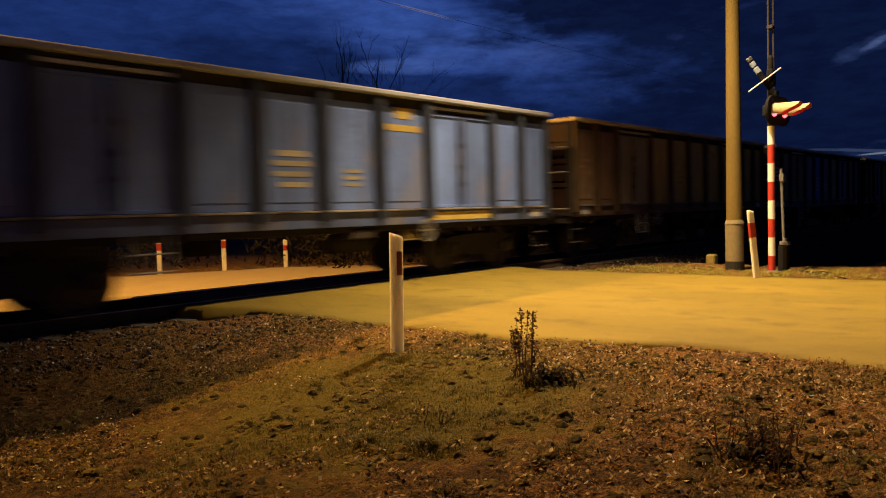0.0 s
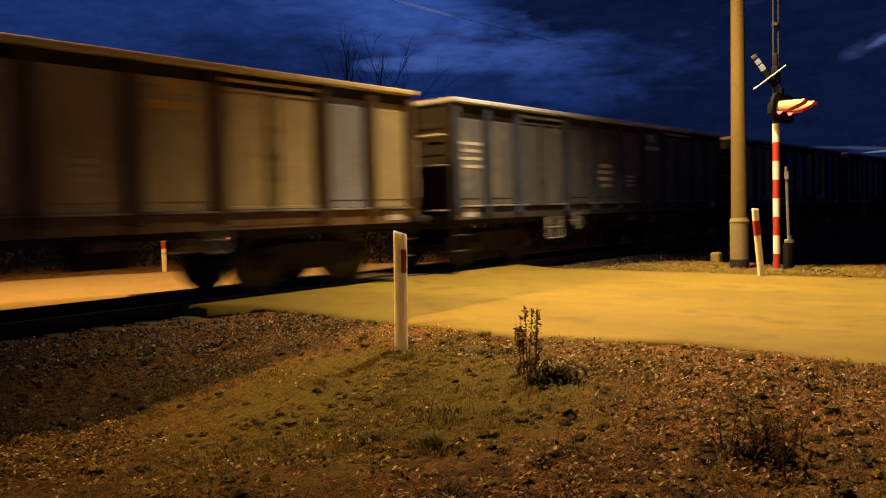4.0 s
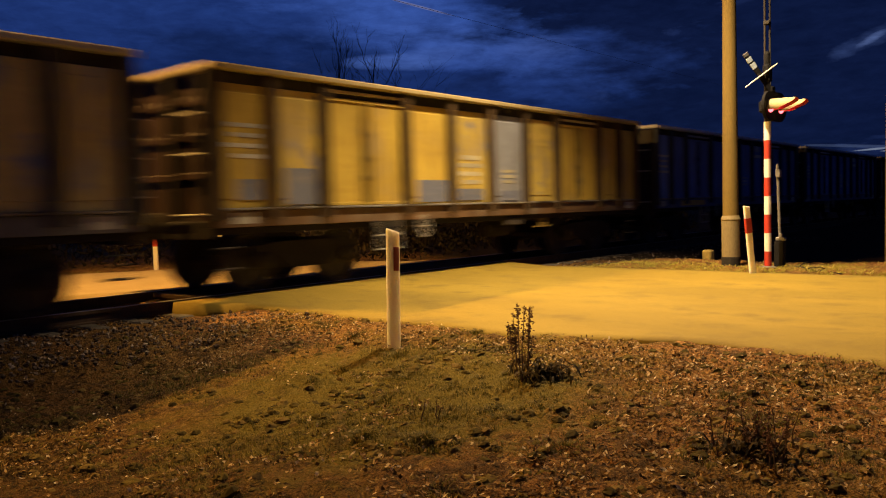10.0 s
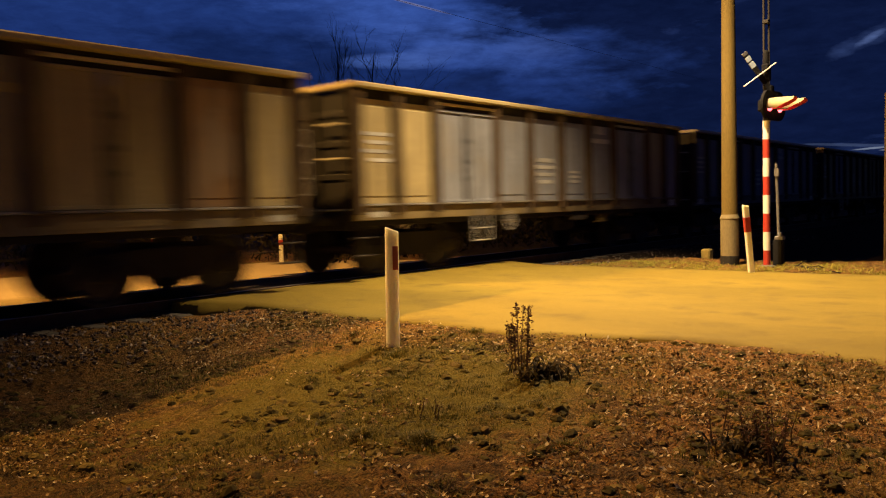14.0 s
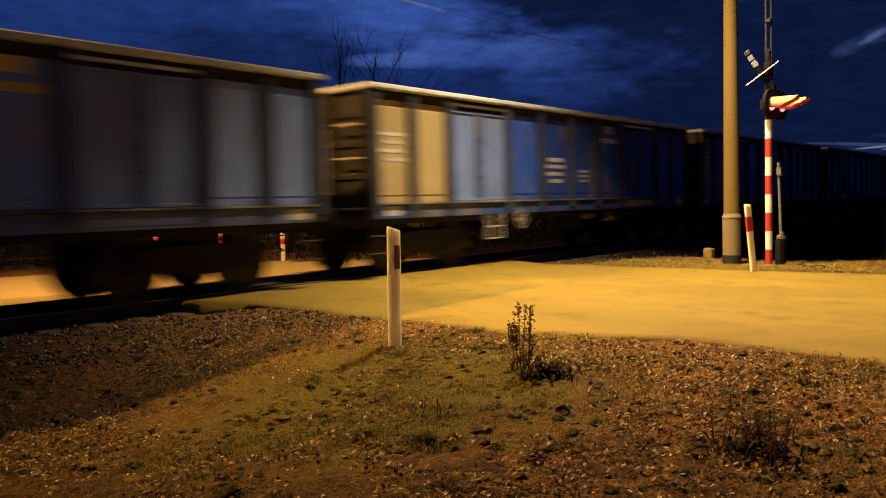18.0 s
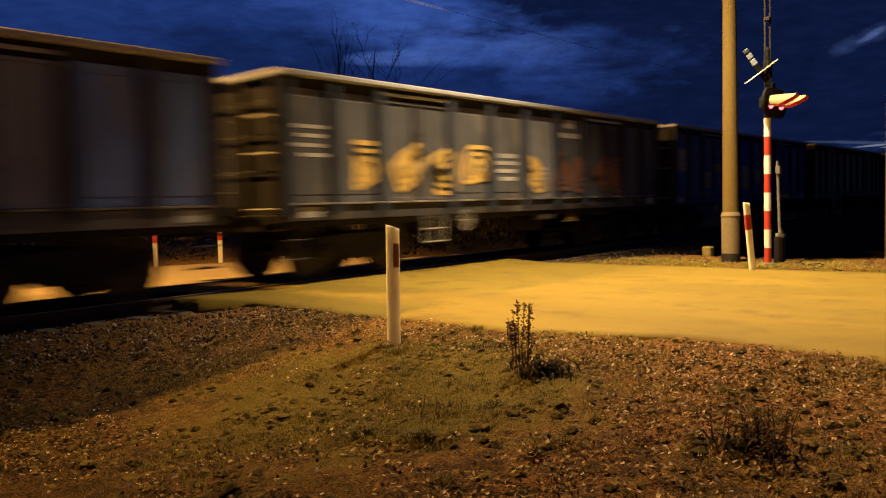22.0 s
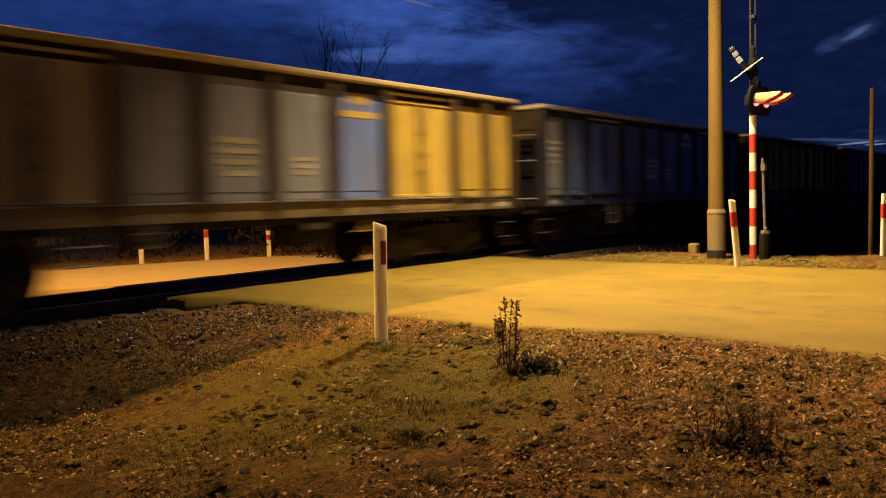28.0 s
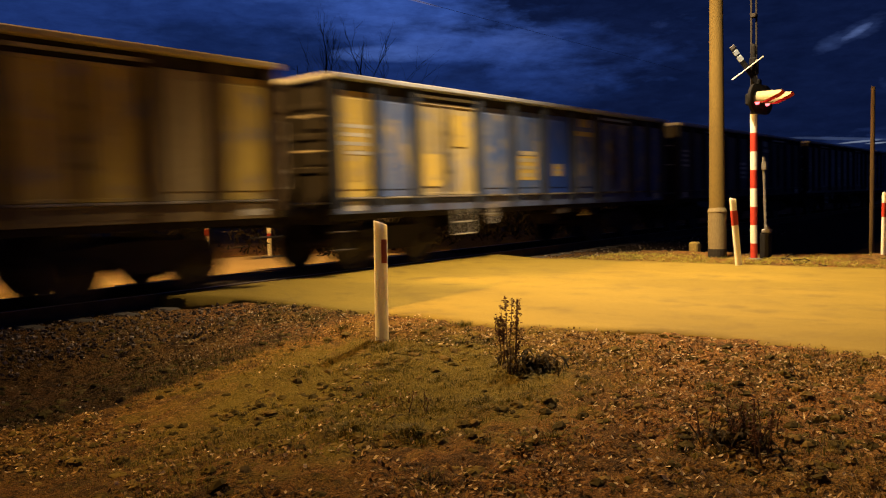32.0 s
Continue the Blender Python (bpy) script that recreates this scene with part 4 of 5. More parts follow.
def street_lamp(light, foot, label):
    """A street lamp whose head hangs over the light."""
    x, y, z = light
    lx, ly = x - foot[0], y - foot[1]
    pole = holder("street_lamp", (*foot, -0.1), label, "street lamp", "street lamps at the crossing")
    bm = bmesh.new()
    lathe(bm, [(0.12, -0.3), (0.12, 0.8), (0.09, 0.85), (0.055, z + 0.3)], 16)
    part("shaft", bm, M_GREYSTEEL, pole, smooth=True)
    bm = bmesh.new()
    tube(bm, [(0, 0, z + 0.2), (lx * 0.1, ly * 0.1, z + 0.6), (lx * 0.9, ly * 0.9, z + 0.36)], [0.04, 0.04, 0.03], 8)
    part("arm", bm, M_GREYSTEEL, pole, "bent steel lamp arm")
    luminaire(pole, (lx, ly, z + 0.26), math.atan2(ly, lx))


def build_signal():
    at = Matrix.Translation((15.06, -6.15, -0.1))
    sig = holder("crossing_signal", at, "level crossing signal on a red and white striped mast", "crossing signal")
    for k in range(8):
        bm = bmesh.new()
        lathe(bm, [(0.063, 0.34 * k), (0.063, 0.34 * (k + 1))], 18)
        part("mast_band", bm, M_RED if k % 2 == 0 else M_WHITE, sig, "red mast band" if k % 2 == 0 else "white mast band", smooth=False)
    bm = bmesh.new()
    lathe(bm, [(0.05, 2.72), (0.05, 3.95), (0.03, 4.0)], 14)
    part("upper_tube", bm, M_BLACK, sig)
    bm = bmesh.new()
    lathe(bm, [(0.15, -0.02), (0.15, 0.05), (0.09, 0.07)], 16)
    part("foot_flange", bm, M_GREYSTEEL, sig)
    # lamp unit facing the near arm of the road
    bm = bmesh.new()
    face = Matrix.Translation((0, -0.12, 2.98)) @ Matrix.Rotation(radians(90), 4, "X")
    for x in (-0.22, 0.22):
        lathe(bm, [(0.265, -0.02), (0.27, 0.0), (0.265, 0.03)], 24, face @ Matrix.Translation((x, 0, 0)))
    box(bm, (0, -0.12, 2.98), (0.44, 0.05, 0.53))
    box(bm, (0, -0.02, 2.98), (0.5, 0.16, 0.22), None, 0.03)
    board = part("background_board", bm, M_BLACK, sig, "black lamp background board", at=Matrix.Rotation(radians(-6), 4, "Z"))
    for x in (-0.22, 0.22):
        bm = bmesh.new()
        lathe(bm, [(0.115, 0.03), (0.11, 0.05), (0.06, 0.07)], 20, face @ Matrix.Translation((x, 0, 0)))
        part("red_lens", bm, M_REDGLOW, board, "glowing red lamp lens")
        bm, n, long = bmesh.new(), 22, 0.47
        inner, outer = [], []
        for k in range(n + 1):
            a = radians(-36) + radians(252) * k / n
            reach = long * (0.30 + 0.70 * smooth_step(-0.9, 0.75, math.sin(a)))
            for r, rows in ((0.116, inner), (0.122, outer)):
                rows.append((bm.verts.new((x + r * math.cos(a), -0.15, 2.98 + r * math.sin(a))), bm.verts.new((x + r * math.cos(a), -0.15 - reach, 2.98 + r * math.sin(a) - 0.03 * reach))))
        for a, b in zip(outer, outer[1:]):
            bm.faces.new((a[0], b[0], b[1], a[1]))
        lining = bmesh.new()
        rows = [[lining.verts.new(v.co) for v in pair] for pair in inner]
        for a, b in zip(rows, rows[1:]):
            lining.faces.new((a[0], b[0], b[1], a[1]))
        for a, b, c, d in zip(inner, inner[1:], outer, outer[1:]):
            bm.faces.new((a[1], b[1], d[1], c[1]))
        for k in (0, -1):
            bm.faces.new((inner[k][0], inner[k][1], outer[k][1], outer[k][0]))
        part("hood", bm, M_HOOD, board, "long pale hood over the lamp")
        # the lens's red glow on the hood's inside is put into its colour
        part("hood_lining", lining, M_RED, board, "inside of the hood, coloured red as if lit by its lens")
    # crossbuck, seen from behind
    c = Vector((-0.15, 0.07, 3.55))
    turned = Matrix.Translation(c) @ Matrix.Rotation(radians(-46), 4, "Z")
    m = turned @ Matrix.Rotation(radians(54), 4, "Y")
    bm = bmesh.new()
    box(bm, (-0.05, 0, 0), (0.88, 0.02, 0.10), m, 0.004)
    plank = part("crossbuck_plank", bm, M_BLACK, sig, "dark back of a crossbuck plank")
    for x, l, mt in ((-0.35, 0.09, M_PALEBLUE), (-0.22, 0.11, M_PALEBLUE), (-0.465, 0.06, M_GREYSTEEL)):
        bm = bmesh.new()
        box(bm, (x, 0, 0), (l, 0.026, 0.104), m, 0.003)
        part("plank_band", bm, mt, plank, "pale painted band")
    m = turned @ Matrix.Translation((0.0, -0.03, 0)) @ Matrix.Rotation(radians(-35), 4, "Y")
    bm = bmesh.new()
    box(bm, (0, 0, 0), (0.74, 0.04, 0.018), m, 0.004)
    part("crossbuck_plank", bm, M_WHITE, sig, "white crossbuck plank seen edge-on")
    bm = bmesh.new()
    box(bm, (0.02, 0.0, 3.6), (0.2, 0.12, 0.3), None, 0.02)
    box(bm, (0.05, -0.03, 3.3), (0.16, 0.16, 0.12), None, 0.02)
    part("bracket_box", bm, M_BLACK, sig)
    # slender twin-tube mast just behind
    twin = holder("twin_tube_mast", (15.45, -6.06, -0.1), "slender dark mast of two parallel steel tubes", "mast")
    for dx in (0.02, 0.09):
        bm = bmesh.new()
        rod(bm, (dx, 0.1 - dx, 1.9), (dx, 0.1 - dx, 7.5), 0.02)
        part("tube", bm, M_TUBE, twin)
    bm = bmesh.new()
    rod(bm, (0.05, -0.17, 0.55), (0.05, -0.13, 1.95), 0.028)
    pipe = part("conduit", bm, M_GREYSTEEL, twin, "pale galvanised pipe")
    bm = bmesh.new()
    box(bm, (0.05, -0.15, 1.78), (0.12, 0.09, 0.15), None, 0.01)
    part("coupling_box", bm, M_GREYSTEEL, pipe)
    bm = bmesh.new()
    box(bm, (0.05, -0.19, 0.55), (0.16, 0.16, 0.07), None, 0.01)
    box(bm, (0.05, -0.19, 0.61), (0.07, 0.07, 0.08), None, 0.01)
    part("foot_plate", bm, M_GREYSTEEL, pipe)
    for z in (3.2, 4.6, 6.0):
        bm = bmesh.new()
        box(bm, (0.055, 0.045, z), (0.13, 0.11, 0.07), None, 0.01)
        part("clamp", bm, M_TUBE, twin)
    bm = bmesh.new()
    box(bm, (0.05, -0.17, 0.18), (0.16, 0.18, 0.66), None, 0.02)
    part("foot", bm, M_BLACK, twin)


def build_small_roadside():
    bm = bmesh.new()
    box(bm, (0, 0, 0.08), (0.22, 0.2, 0.30), None, 0.03)
    thing("kilometre_stone", bm, M_YELLOWBLOCK, (16.9, -4.3, -0.1), "small mossy yellowish concrete marker block", "marker stone")
    curved_post((5.79, -5.39, -0.17), 1.20, 0.134, 0.055, -38, "white delineator post with a red reflector, standing in grass")
    # dark branch shape laid where the signal mast's cast shadow runs
    bm = bmesh.new()
    tube(bm, [(0, 0, 0.03), (-0.16, -0.36, 0.06), (-0.45, -0.7, 0.04), (-0.8, -1.2, 0.02)], [0.03, 0.028, 0.024, 0.012], 8)
    tube(bm, [(-0.26, -0.5, 0.05), (-0.3, -0.72, 0.09), (-0.3, -0.9, 0.03)], [0.014, 0.01, 0.006], 6)
    tube(bm, [(-0.12, -0.3, 0.05), (-0.14, -0.42, 0.14), (-0.2, -0.5, 0.17)], [0.012, 0.008, 0.005], 6)
    thing("fallen_branch", bm, M_BARK, (15.2, -6.36, -0.1), "dark branch shape in the grass, standing in for the mast's shadow", "branch", smooth=True)
    marker_post((13.84, -6.28, -0.08), 1.18, 0.11, "leaning white delineator post with a red band", (0, -5.5), -40, (0.60, 0.83), True)
    marker_post((16.2, -8.1, -0.06), 1.18, 0.11, "white delineator post with a red band by the road edge", (0, 1), -40, (0.62, 0.85), True)
    for x, y, tall, lab in ((9.82, 6.02, 0.92, "white delineator post beyond the track with red top"), (11.13, 5.36, 0.92, "white delineator post with red band at the bend"), (12.5, 4.75, 0.72, "slim white delineator post at the far verge")):
        marker_post((x, y, -0.1), tall, 0.11, lab, (0, 0), -45, (0.62, 0.82), True)
    bm = bmesh.new()
    tube(bm, [(0, 0, -0.4), (0.01, 0, 2.1), (0.03, 0, 4.15)], [0.055, 0.05, 0.045], 8)
    thing("wooden_pole", bm, M_WOOD, (19.4, -7.3, -0.75), "thin weathered wooden pole beside the road", "pole", smooth=True)
    build_dry_weed((5.26, -7.31, -0.19), 0.72, 9, 3, "tall dead dock stalks with rusty seed heads")
    build_dry_weed((4.05, -7.35, -0.2), 0.16, 3, 5, "small dead weed stalks in the grass")
    build_dry_weed((5.95, -4.65, -0.15), 0.13, 3, 6, "small dead weed stalks at the road edge")
    build_withered_leaves((5.40, -7.46), 0.30, 90, 0.20, 12, "dark withered leaves lying round a dead dock")
    build_withered_leaves((4.38, -9.42), 0.26, 80, 0.17, 13, "dark withered leaves under a dead weed")
    build_dry_weed((4.40, -9.45, -0.2), 0.36, 22, 8, "low dark tangle of dead weed among leaves", 2.2)
    build_dry_weed((1.9, -7.9, -0.25), 0.15, 3, 9, "small dead weed stalks among leaves")
    rng = random.Random(4)
    for x, y, l, a in ((5.05, -8.05, 0.09, 0.4), (4.1, -9.6, 0.05, 2.0), (3.9, -6.3, 0.10, 0.9), (2.9, -8.9, 0.05, 1.2), (4.75, -9.55, 0.05, 2.6)):
        bm = bmesh.new()
        tube(bm, [(-l, 0, 0), (0, 0.01, 0.01), (l, 0, 0.012)], [0.004, 0.005, 0.003], 5)
        thing("twig", bm, M_STRAW, pose(x, y, ground_z(x, y) + 0.012, 0, 0, math.degrees(a)), "short pale dry twig lying on the verge", "twig", "twigs on the verge")
    bm = bmesh.new()
    bmesh.ops.create_icosphere(bm, subdivisions=2, radius=0.11)
    for v in bm.verts:
        v.co *= 1 + 0.35 * noise.noise(v.co * 9)
        v.co.z *= 0.7
    thing("boulder", bm, M_SLEEPER, (1.35, -5.9, -0.24), "rounded pale stone on the verge", "stone")


M_STRAW = material("pale_straw", (0.42, 0.33, 0.19), (0.34, 0.26, 0.14), 12.0, 0.85)


# ---------------------------------------------------------------- trees and bushes beyond the line
def bare_tree(at, tall, seed, spread=0.5):
    rng = random.Random(seed)
    tree = holder("bare_tree", at, "tall leafless tree dark against the dusk sky", "tree", "bare trees beyond the line")
    trunk, limbs, twigs = bmesh.new(), bmesh.new(), bmesh.new()
    top = [Vector((0, 0, -0.3))]
    for k in range(1, 7):
        top.append(Vector((rng.gauss(0, 0.12) * k * 0.4, rng.gauss(0, 0.12) * k * 0.4, tall * 0.8 * k / 6)))
    tube(trunk, top, [tall * 0.011 * (1 - 0.14 * k) for k in range(7)], 7)

    def grow(p, way, length, r, depth):
        pts, q, w = [p], p, way.copy()
        for k in range(4):
            w = (w + Vector((rng.gauss(0, 0.16), rng.gauss(0, 0.16), 0.10))).normalized()
            q = q + w * length / 4
            pts.append(q)
        tube(limbs if depth > 1 else twigs, pts, [r, r * 0.85, r * 0.7, r * 0.55, r * 0.35], 4)
        if depth:
            for _ in range(5 if depth > 1 else 4):
                u = rng.choice(pts[1:])
                side = (w + Vector((rng.gauss(0, spread * 1.5), rng.gauss(0, spread * 1.5), rng.uniform(-0.2, 0.3)))).normalized()
                grow(u, side, length * rng.uniform(0.45, 0.7), r * 0.5, depth - 1)

    for k in range(7):
        p = top[0].lerp(top[-1], 0.3 + 0.7 * k / 8)
        a = rng.random() * 6.3
        grow(p, Vector((math.cos(a) * spread * 2.0, math.sin(a) * spread * 2.0, 1)).normalized(), tall * (0.36 - 0.03 * k), tall * 0.0025, 2)
    part("trunk", trunk, M_BARK, tree)
    part("crown", limbs, M_BARK, tree)
    tagged(part("twig_work", twigs, M_BARK, tree), kind="stuff")


def build_hedge():
    """Dark scrub behind the far verge."""
    verts, faces = [], []
    rng = random.Random(12)
    for _ in range(24000):
        x = rng.uniform(-25, 34)
        depth = rng.uniform(0, 4.5)
        # past the crossing it stands closer, added to cover ground lit too brightly
        y = far_edges(x)[1] + 2.2 + depth if x < 12.5 else 2.6 + depth
        top = (1.5 if x < 12.5 else 0.9) + 0.9 * noise.noise(Vector((x * 0.35, depth * 0.5, 8))) + 0.5 * noise.noise(Vector((x * 1.3, depth, 2)))
        z = rng.uniform(-0.1, max(0.25, top))
        l, w = rng.uniform(0.08, 0.32), rng.uniform(0.012, 0.04)
        q = Euler((rng.gauss(0, 0.7), rng.gauss(0, 0.7), rng.random() * 6.3)).to_matrix()
        base = len(verts)
        for v in ((-w, 0, 0), (w, 0, 0), (w * 0.5, 0.02, l), (-w * 0.4, 0.03, l * 0.9)):
            p = Vector((x, y, z)) + q @ Vector(v)
            verts.append(tuple(p))
        faces.append((base, base + 1, base + 2, base + 3))
    soup("scrub", verts, faces, island_material("dark_scrub", [(0.0, (0.012, 0.010, 0.006)), (0.6, (0.022, 0.018, 0.010)), (1.0, (0.04, 0.028, 0.016))], 0.95, 0.1), "dark tangled leafless scrub along the far verge", "scrub")


def build_wires():
    line = holder("overhead_line", (0, 0, 0), "thin overhead cable crossing the dusk sky", "cable")
    a, b = Vector((15.5, 3.7, 6.75)), Vector((43.4, 8.2, 8.53))
    bm = bmesh.new()
    pts = [a.lerp(b, k / 12) + Vector((0, 0, 0.0)) for k in range(-6, 30)]
    tube(bm, pts, [0.006] * len(pts), 5)
    part("cable", bm, M_GREYSTEEL, line)


# ---------------------------------------------------------------- the goods train
BAYS = (1.02, 1.03, 1.90, 1.25, 1.25, 1.25, 1.25, 1.90, 1.03, 1.02)
TOP, SILL, LEDGE, HALF = 3.30, 1.01, 1.29, 6.45


def bay_edges():
    scale, x, out = 2 * HALF / sum(BAYS), -HALF, [-HALF]
    for b in BAYS:
        x += b * scale
        out.append(x)
    return out


def build_wagon():
    wagon = holder("goods_wagon", (0, 0, 0), "open steel bogie wagon", "goods wagon", "wagons of the goods train")
    E = bay_edges()
    for side in (-1, 1):
        # bays: pressed plates, and double-leaf doors
        for k, (a, b) in enumerate(zip(E, E[1:])):
            door = k in (2, 7)
            leaves = ((a, (a + b) / 2), ((a + b) / 2, b)) if door else ((a, b),)
            for j, (p, q) in enumerate(leaves):
                bm = bmesh.new()
                high = TOP - (0.28 if door else 0.25)
                c, w, h = (p + q) / 2, q - p - 0.02, high - LEDGE
                box(bm, (0, 0, 0), (w, 0.02, h), None, 0.005)
                if door:
                    for s in (-1, 1):
                        box(bm, (s * (w / 2 - 0.03), side * 0.02, 0), (0.05, 0.03, h - 0.02), None, 0.005)
                    box(bm, (0, side * 0.02, h / 2 - 0.03), (w - 0.12, 0.03, 0.05), None, 0.005)
                    box(bm, (0, side * 0.02, -h / 2 + 0.03), (w - 0.12, 0.03, 0.05), None, 0.005)
                else:
                    box(bm, (0, side * 0.012, 0), (w * 0.70, 0.02, h * 0.86), None, 0.008)
                leaf = part("door_leaf" if door else "side_panel", bm, PAINTS["grey"], wagon, at=Matrix.Translation((c, side * 1.42, LEDGE + h / 2)))
                leaf["bay"], leaf["side"] = k, side
                if door:
                    bm = bmesh.new()
                    s = 1 if j == 0 else -1
                    rod(bm, (s * (w / 2 - 0.07), side * 0.05, -h / 2 + 0.05), (s * (w / 2 - 0.07), side * 0.05, h / 2 - 0.05), 0.016)
                    for z in (-0.42, -0.1, 0.3):
                        box(bm, (s * (w / 2 - 0.075), side * 0.05, z), (0.06, 0.035, 0.09), None, 0.008)
                    part("door_lock", bm, M_UNDER, leaf, "dark locking bar")
            if door:
                bm = bmesh.new()
                box(bm, ((a + b) / 2, side * 1.44, TOP - 0.185), (b - a - 0.16, 0.05, 0.05), None, 0.005)
                part("door_lintel", bm, M_RIM, wagon)["bay"] = -4

        # posts
        bm = bmesh.new()
        box(bm, (0, 0, 0), (0.17, 0.14, TOP - 0.08 - SILL - 0.1), None, 0.012)
        for v in bm.verts:
            if v.co.z < 0:
                v.co.y *= 1.12
        first = None
        for x in E:
            xx = min(max(x, -HALF + 0.065), HALF - 0.065)
            m = Matrix.Translation((xx, side * 1.465, (TOP - 0.08 + SILL + 0.1) / 2))
            if first is None:
                first = part("side_post", bm, PAINTS["grey"], wagon, at=m)
                first["bay"] = -1
            else:
                again(first, m)["bay"] = -1
        # dark plate behind the panel tops, added for the shade under the top rail
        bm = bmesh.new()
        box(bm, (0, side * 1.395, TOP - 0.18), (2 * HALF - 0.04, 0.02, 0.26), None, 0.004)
        part("header_plate", bm, M_UNDER, wagon, "dark recessed plate standing in for the top rail's shade")
        # top rail, ledge, sill
        bm = bmesh.new()
        box(bm, (0, side * 1.50, TOP - 0.045), (2 * HALF + 0.04, 0.17, 0.09), None, 0.018)
        part("top_rail", bm, M_RIM, wagon, "worn pale top rail")["bay"] = -4
        bm = bmesh.new()
        box(bm, (0, side * 1.455, LEDGE - 0.02), (2 * HALF - 0.02, 0.10, 0.035), None, 0.006)
        part("ledge", bm, M_LEDGE, wagon, "scuffed ledge over the sill")
        bm = bmesh.new()
        box(bm, (0, side * 1.43, (SILL + LEDGE - 0.04) / 2), (2 * HALF - 0.02, 0.05, LEDGE - 0.04 - SILL), None, 0.008)
        sill = part("sill_plate", bm, PAINTS["grey"], wagon)
        sill["bay"] = -2
        # underframe girder
        bm = bmesh.new()
        box(bm, (0, side * 1.30, SILL - 0.05), (2 * HALF - 0.3, 0.12, 0.10), None, 0.01)
        part("solebar", bm, M_UNDER, wagon)
        # hanging step of bars, and the brake wheel guard
        bm = bmesh.new()
        x0, y0 = -3.0, side * 1.46
        tube(bm, [(x0 - 0.3, y0, SILL), (x0 - 0.3, y0, SILL - 0.46), (x0 - 0.28, y0, SILL - 0.48), (x0 + 0.28, y0, SILL - 0.48), (x0 + 0.3, y0, SILL - 0.46), (x0 + 0.3, y0, SILL)], [0.016] * 6, 6)
        step = part("barred_step", bm, M_STEP, wagon, "pale hanging step of bars")
        bm = bmesh.new()
        rod(bm, (0, 0, 0), (0, 0, -0.48), 0.006, None, 5)
        bar = part("bar", bm, M_STEP, step, at=Matrix.Translation((x0 - 0.18, y0, SILL)))
        for k in (2, 3, 4):
            again(bar, Matrix.Translation((x0 - 0.3 + 0.12 * k, y0, SILL)))
        bm = bmesh.new()
        rod(bm, (x0 - 0.3, y0, SILL - 0.24), (x0 + 0.3, y0, SILL - 0.24), 0.012, None, 6)
        part("tread", bm, M_STEP, step)
        bm = bmesh.new()
        turn = Matrix.Rotation(radians(90), 4, "X")
        ring(bm, (-2.1, side * 1.50, SILL - 0.12), 0.19, 0.012, turn, 20, 5)
        wheel = part("brake_wheel", bm, M_DULL, wagon, "dull white spoked brake wheel")
        bm = bmesh.new()
        rod(bm, (-2.1, side * 1.30, SILL - 0.12), (-2.1, side * 1.51, SILL - 0.12), 0.02)
        part("spindle", bm, M_DULL, wheel)
        bm = bmesh.new()
        rod(bm, (-0.19, 0, 0), (0.19, 0, 0), 0.007, None, 5)
        spoke = part("spoke", bm, M_DULL, wheel, at=Matrix.Translation((-2.1, side * 1.5, SILL - 0.12)))
        for k in range(1, 5):
            again(spoke, Matrix.Translation((-2.1, side * 1.5, SILL - 0.12)) @ Matrix.Rotation(k * math.pi / 5, 4, "Y"))
        # shunter's steps under the corners
        for e in (-1, 1):
            bm = bmesh.new()
            for z in (0.42, 0.72):
                box(bm, (e * (HALF - 0.22), side * 1.36, z), (0.36, 0.17, 0.025), None, 0.005)
            for x in (-0.17, 0.17):
                rod(bm, (e * (HALF - 0.22) + x, side * 1.30, 0.42), (e * (HALF - 0.22) + x, side * 1.30, SILL), 0.014, None, 6)
            part("corner_step", bm, M_AXLEBOX, wagon, "dusty two-tread step under the corner")
        # handrails at the corners
        bm = bmesh.new()
        for x in (HALF + 0.05, HALF + 0.18):
            rod(bm, (x, side * 1.40, 1.45), (x, side * 1.40, 2.45), 0.014)
        for z in (1.45, 1.7, 1.95, 2.2, 2.45):
            rod(bm, (HALF - 0.02, side * 1.40, z), (HALF + 0.18, side * 1.40, z), 0.012)
        part("corner_ladder", bm, M_STEP, wagon, "pale corner ladder rails")
        # lettering, as plain bars
        for k, z0, lines in ((4, 1.92, ((0.0, 0.24, 0.60, 0.09), (0.0, 0.09, 0.74, 0.08), (-0.03, -0.07, 0.66, 0.08), (0.02, -0.23, 0.52, 0.08))), (5, 1.81, ((0.0, 0.11, 0.40, 0.06), (0.0, 0.0, 0.40, 0.06), (0.0, -0.11, 0.36, 0.06))), (6, 2.82, ((0.0, 0.13, 0.42, 0.19), (0.0, -0.13, 0.84, 0.11))), (0, 2.25, ((0.05, 0.22, 0.6, 0.06), (0.05, 0.08, 0.5, 0.06), (0.0, -0.07, 0.62, 0.06), (0.1, -0.22, 0.5, 0.06)))):
            for dx, dz, w, h in lines:
                bm = bmesh.new()
                box(bm, (0, 0, 0), (w, 0.006, h))
                o = part("lettering", bm, M_MARK_W, wagon, "line of faded lettering", at=Matrix.Translation(((E[k] + E[k + 1]) / 2 + dx, side * 1.446, z0 + dz)))
                o["bay"] = 10 + k
        bm = bmesh.new()
        box(bm, ((E[7] + E[8]) / 2, side * 1.458, 1.14), (1.8, 0.006, 0.15))
        o = part("sill_marking", bm, M_MARK_Y, wagon, "yellow band on the sill")
        o["bay"] = 20
        for x in (-HALF + 0.5, HALF - 0.45):
            bm = bmesh.new()
            box(bm, (x, side * 1.458, 1.14), (0.34, 0.006, 0.16))
            part("corner_plate", bm, M_MARK_W, wagon, "small pale data plate")["bay"] = 21
